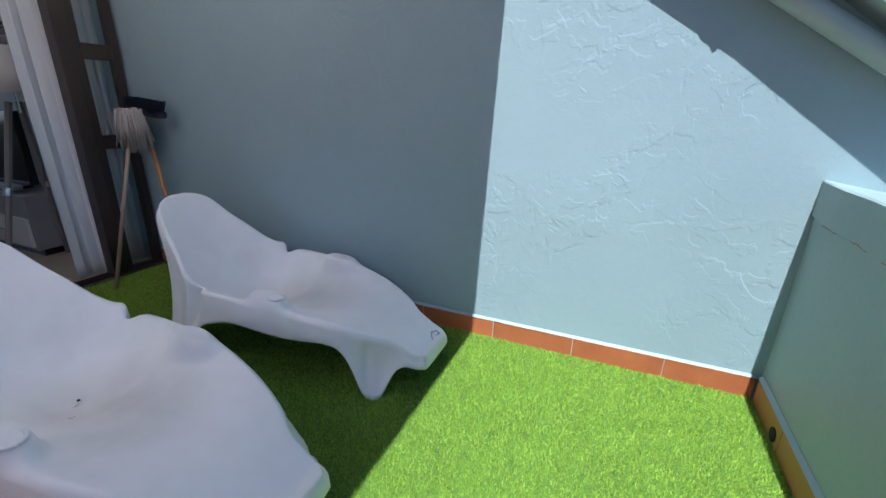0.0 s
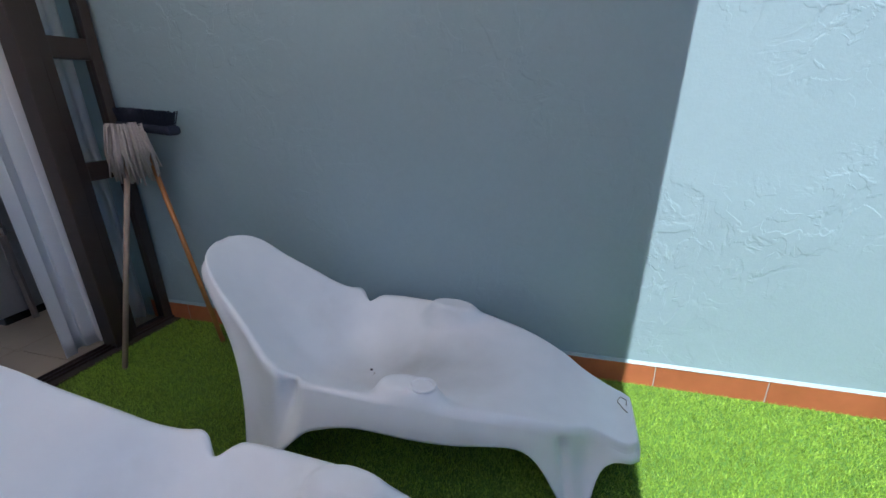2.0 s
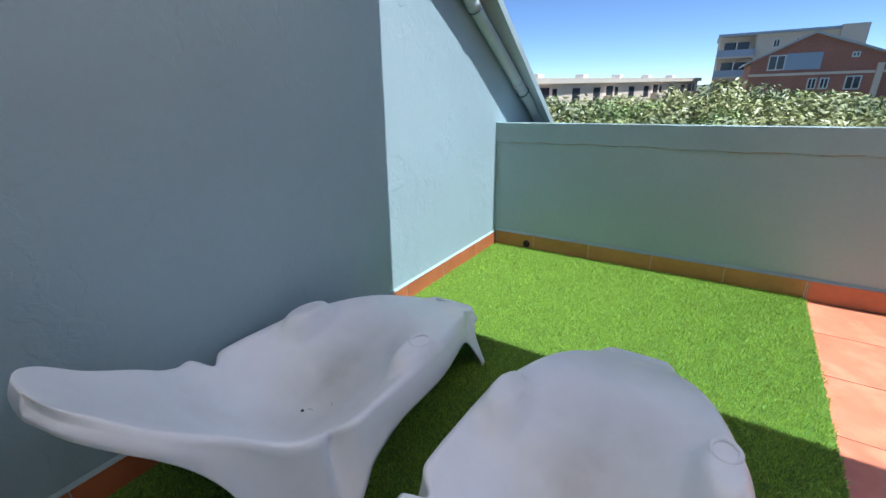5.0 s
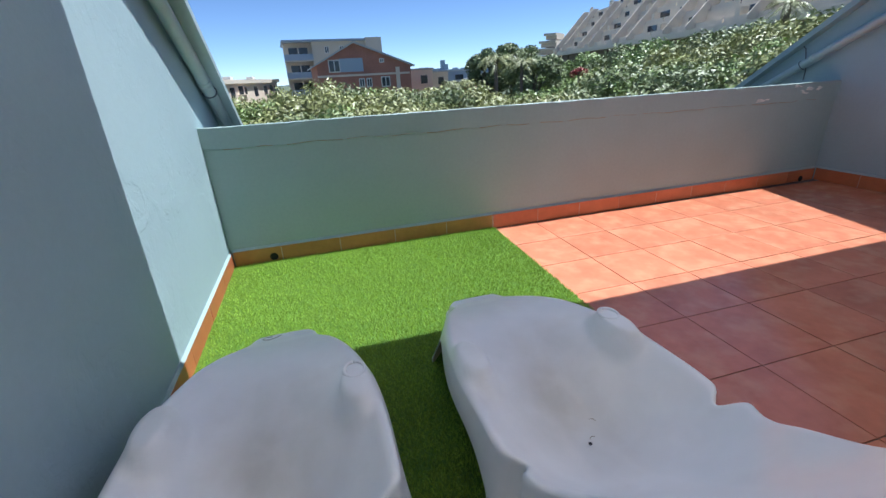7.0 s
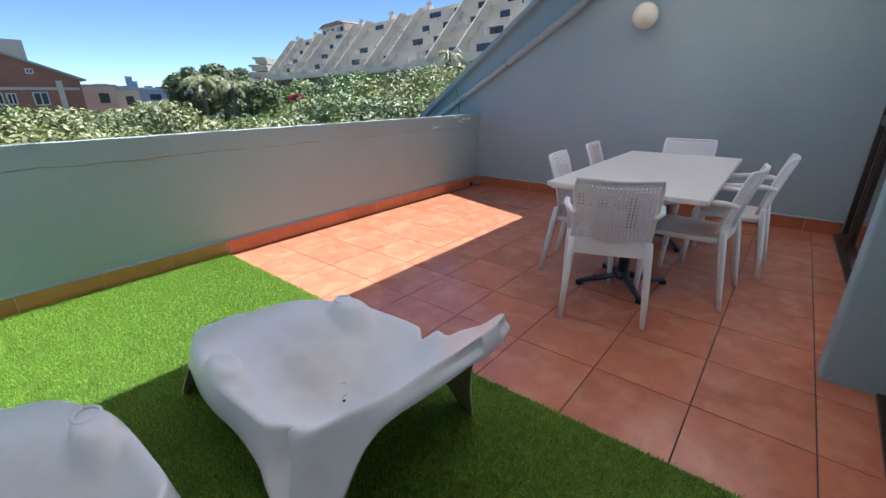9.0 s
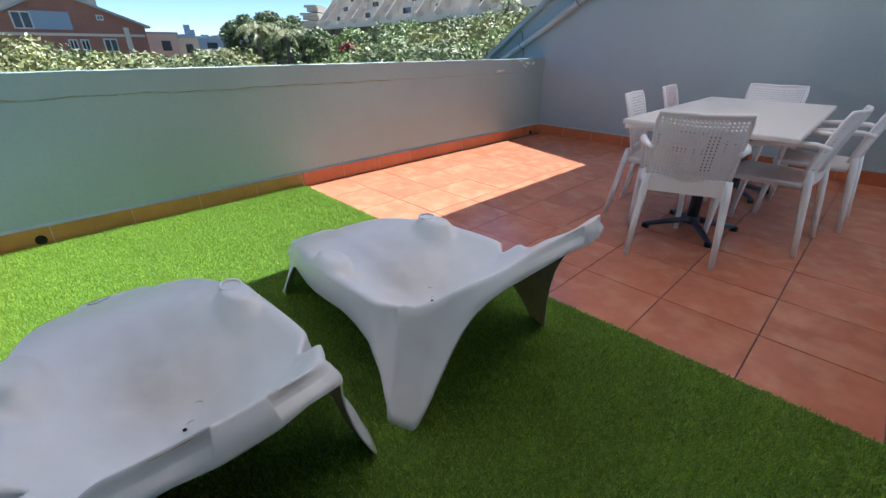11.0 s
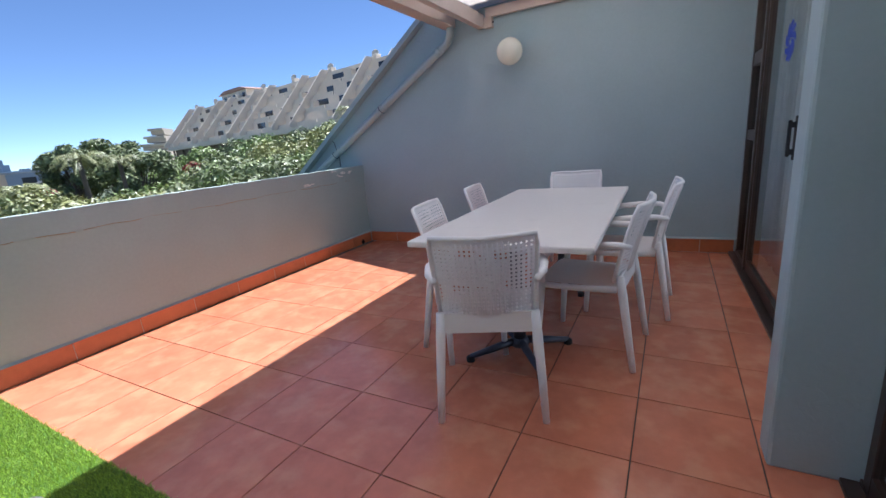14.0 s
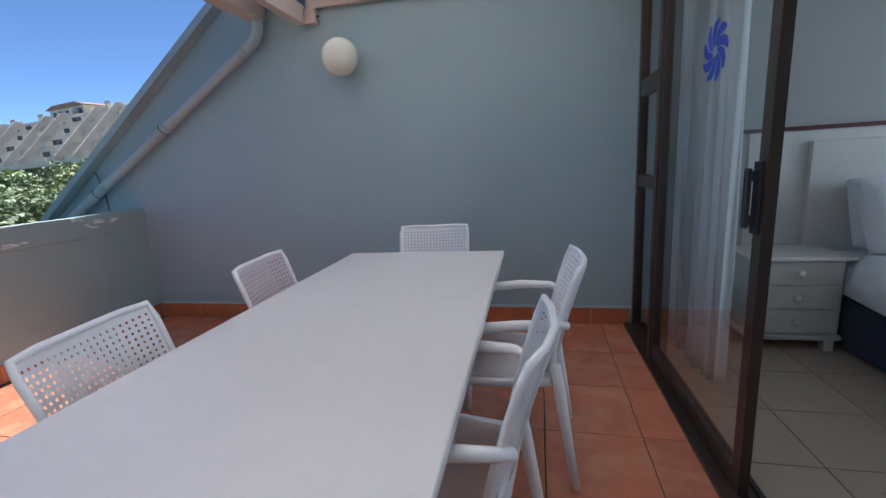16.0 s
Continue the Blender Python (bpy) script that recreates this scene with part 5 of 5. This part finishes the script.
# beige block of flats behind it
c0, c1 = polar(2.0, 88), polar(-8.9, 90)
flats, FW = building("apartment_block", c1, c0, "beige block of flats with glass-fronted balconies", "building")
ft = 8.2 - GZ
part("wall", Box(0, FW * 0.72, -12, 0, 0, ft), BEIGE, flats, "beige rendered wall")
part("stair_tower", Box(-0.6, FW * 0.14, -11, 0.8, 0, ft + 0.5), BEIGE, flats)
part("roof", Box(-0.2, FW + 0.4, -12.4, 0.6, ft, ft + 0.35), HAZE, flats, "flat grey roof edge")
part("rear_wall", Box(FW * 0.72, FW, -12, -2.2, 0, ft), BEIGE, flats)
for f in range(5):
    z = ft - 3.0 * (f + 1)
    bal = part("balcony", Box(FW * 0.72, FW + 0.3, -2.2, 0.5, z - 0.25, z), BEIGE, flats)
    part("balustrade", Box(FW * 0.72, FW + 0.3, 0.4, 0.46, z, z + 1.0), HAZE, bal, "greenish glass balustrade")
    for x in (FW * 0.86, FW + 0.1):
        part("column", Box(x, x + 0.2, 0.1, 0.3, z, z + 2.75), BEIGE, bal)
    part("window", Box(FW * 0.76, FW * 0.96, -2.2, -2.1, z + 0.1, z + 2.2), SHADEWIN, flats)
    for k in range(3):
        far_window(flats, FW * (0.22 + 0.16 * k), FW * (0.27 + 0.16 * k), z + 1.0, z + 2.2)

# low cream flats running away at the seaward side
q0, q1 = polar(41, 36, -1.9, 0.4), polar(4.0, 98, -1.9, 0.4)
low, LW = building("apartment_block", q1, q0, "long low cream block of flats with flat roof", "building")
lt = 2.35 - GZ
part("wall", Box(0, LW, -9, 0, 0, lt - 0.6), CREAM, low, "cream rendered wall")
part("roof", Box(-0.3, LW + 0.3, -9.3, 0.5, lt - 0.6, lt), BEIGE, low, "flat roof with deep tan fascia")
nb = 14
for k in range(nb):
    x = LW * (k + 0.3) / nb
    for f in range(3):
        z = lt - 3.1 - 2.9 * f
        wn_ = part("window", Box(x, x + (1.7 if k % 3 else 0.9), 0.0, 0.05, z + 0.35, z + 1.95), SHADEWIN, low)
        if k % 3 == 0:
            part("balcony", Box(x + 1.2, x + 4.0, 0.0, 1.3, z - 0.1, z + 0.85), CREAM, low)
            part("balcony_door", Box(x + 1.6, x + 3.4, 0.0, 0.05, z + 0.1, z + 2.1), SHADEWIN, low)
    if k % 2:
        part("roof_vent", Box(x, x + 1.3, -3, -1.8, lt, lt + 0.55), WHITEWOOD, low)

# small houses and the far town
random.seed(33)
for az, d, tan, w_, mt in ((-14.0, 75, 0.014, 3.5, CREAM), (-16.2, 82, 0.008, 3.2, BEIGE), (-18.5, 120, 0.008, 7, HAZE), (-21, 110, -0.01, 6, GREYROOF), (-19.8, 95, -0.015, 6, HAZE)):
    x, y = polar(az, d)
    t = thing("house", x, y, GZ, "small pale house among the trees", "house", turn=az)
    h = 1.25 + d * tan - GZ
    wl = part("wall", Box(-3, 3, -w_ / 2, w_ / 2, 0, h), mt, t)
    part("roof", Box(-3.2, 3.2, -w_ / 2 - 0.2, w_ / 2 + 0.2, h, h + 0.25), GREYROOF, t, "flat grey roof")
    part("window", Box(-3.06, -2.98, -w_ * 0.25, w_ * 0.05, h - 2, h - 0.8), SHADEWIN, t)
# town blocks and hills carry the air's blue in their base colour
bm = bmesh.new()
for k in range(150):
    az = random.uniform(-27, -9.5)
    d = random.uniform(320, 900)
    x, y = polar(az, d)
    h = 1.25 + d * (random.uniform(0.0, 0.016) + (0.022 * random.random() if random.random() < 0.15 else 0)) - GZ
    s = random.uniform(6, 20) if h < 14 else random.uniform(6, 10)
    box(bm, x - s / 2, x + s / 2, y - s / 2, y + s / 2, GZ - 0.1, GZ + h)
tagged(link("far_town", bm, HAZE), "distant town buildings with haze put into their blue-grey colour", "town", kind="stuff")
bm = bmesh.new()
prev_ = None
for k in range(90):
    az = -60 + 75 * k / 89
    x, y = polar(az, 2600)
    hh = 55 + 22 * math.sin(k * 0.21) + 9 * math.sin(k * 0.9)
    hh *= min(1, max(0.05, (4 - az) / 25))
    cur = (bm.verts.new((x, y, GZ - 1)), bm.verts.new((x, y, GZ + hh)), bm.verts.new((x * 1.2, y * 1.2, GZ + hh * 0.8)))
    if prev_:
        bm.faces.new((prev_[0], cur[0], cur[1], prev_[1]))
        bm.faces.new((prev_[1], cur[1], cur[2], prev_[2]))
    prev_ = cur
setting("backdrop_hills", bm, HILL, "distant hills with blue haze put into their colour")

# ---- tiles: skirtings, terrace floor, room floor ----


def skirting(name, along, x, y, start, end, z1, normal, mat, label, step=0.4275, first=0.0):
    root = tagged(new(name), label, kind="structure")
    me = {}
    a = start
    nxt = first if first > start else start + step
    while a < end - 0.01:
        b = min(nxt, end)
        ln = round(b - a - 0.004, 3)
        if ln not in me:
            if along == "x":
                bm = Box(-ln / 2, ln / 2, -0.006, 0.006, 0, z1, 0.002)
            else:
                bm = Box(-0.006, 0.006, -ln / 2, ln / 2, 0, z1, 0.002)
            m_ = bpy.data.meshes.new("skirting_tile")
            bm.to_mesh(m_)
            bm.free()
            m_.materials.append(mat)
            me[ln] = m_
        mid = (a + b) / 2
        j = random.uniform(-0.0012, 0.0012)
        m = pose(mid, y + j, 0.001) if along == "x" else pose(x + j, mid, 0.001)
        share("skirting_tile", me[ln], root, m)
        a, nxt = b, b + step
    return root


skirting("skirting_left", "x", 0, LEFT - 0.009, HOUSE + 0.04, RAIL - 0.02, 0.118, -1, SKIRT, "terracotta skirting tiles under the plaster wall", 0.43, -2.91)
skirting("skirting_right", "x", 0, RIGHT + 0.009, HOUSE + 0.04, RAIL - 0.02, 0.128, 1, SKIRT, "terracotta skirting tiles under the shaded wall", 0.4275, -2.93)
skirting("skirting_parapet", "y", RAIL - 0.009, 0, RIGHT + 0.02, 0.20, 0.128, -1, SKIRT, "terracotta skirting tiles along the parapet", 0.4275, -3.23)
skirting("skirting_parapet_grass", "y", RAIL - 0.009, 0, 0.202, LEFT - 0.02, 0.128, -1, SKIRT_OCHRE, "ochre skirting tiles along the parapet by the grass", 0.44, 0.62)
for nm, b6 in (("skirting_joint_left", (HOUSE + 0.05, RAIL - 0.03, LEFT - 0.0125, LEFT - 0.001)), ("skirting_joint_right", (HOUSE + 0.05, RAIL - 0.03, RIGHT + 0.001, RIGHT + 0.0125)), ("skirting_joint_parapet", (RAIL - 0.0125, RAIL - 0.001, RIGHT + 0.03, LEFT - 0.03))):
    setting(nm, Box(*b6, 0.001, 0.116), JOINT, "pale mortar joints between the skirting tiles")
for y, z in ((2.0, 0.05), (-3.42, 0.03)):
    t = thing("drain_outlet", RAIL - 0.016, y, z, "dark round drain hole in the skirting", "drain")
    part("opening", lathe([(0.0, 0), (0.03, 0), (0.03, 0.004), (0.0, 0.004)], 16, m=pose(0, 0, 0, 0, -90, 0)), HOLE, t)
tl = tagged(new("terrace_tiles"), "glazed terracotta floor tiles with dark joints", kind="structure")
tl.matrix_basis = pose(-2.513, -0.152, 0) @ pose(0, 0, 0, 0, 0, -math.degrees(GRID_TURN))
PITCH, GAP = 0.4275, 0.005
meshes = {}


def tile_mesh(w_, h_, mat, name):
    key = (round(w_, 3), round(h_, 3), name)
    if key not in meshes:
        bm = Box(-w_ / 2, w_ / 2, -h_ / 2, h_ / 2, -0.007, 0, 0.0015)
        me = bpy.data.meshes.new(name)
        bm.to_mesh(me)
        bm.free()
        me.materials.append(mat)
        meshes[key] = me
    return meshes[key]


for i in range(-2, 8):
    for j in range(-9, 1):
        x0, x1 = i * PITCH, (i + 1) * PITCH
        y0, y1 = j * PITCH, (j + 1) * PITCH
        if i == -2:
            x0 = x1 - 0.235
        if j == -9:
            y0 = y1 - 0.05
        m = pose((x0 + x1) / 2, (y0 + y1) / 2, random.uniform(-0.0006, 0.0006), random.uniform(-0.12, 0.12), random.uniform(-0.12, 0.12), 90 * random.randrange(4) if i > -2 and j > -9 else 0)
        share("tile", tile_mesh(x1 - x0 - GAP, y1 - y0 - GAP, TILE, "tile"), tl, m)
rt = tagged(new("room_tiles"), "cream ceramic floor tiles with dark joints", kind="structure")
RP = 0.397
for i in range(10):
    for j in range(16):
        y0 = -3.76 + RP * j
        out = max(0.0, round(front_shift(y0), 3)) if i == 0 and y0 > -0.8 else 0.0
        x1 = HOUSE - 0.075 + out if i == 0 else -3.615 - RP * (i - 1)
        wx = 0.30 + out if i == 0 else RP
        ya, yb = max(y0, RIGHT + 0.004), min(y0 + RP, LEFT)
        if yb - ya < 0.03:
            continue
        share("tile", tile_mesh(wx - GAP, yb - ya - GAP, ROOMTILE, "room_tile"), rt, pose(x1 - wx / 2, (ya + yb) / 2, -0.001))
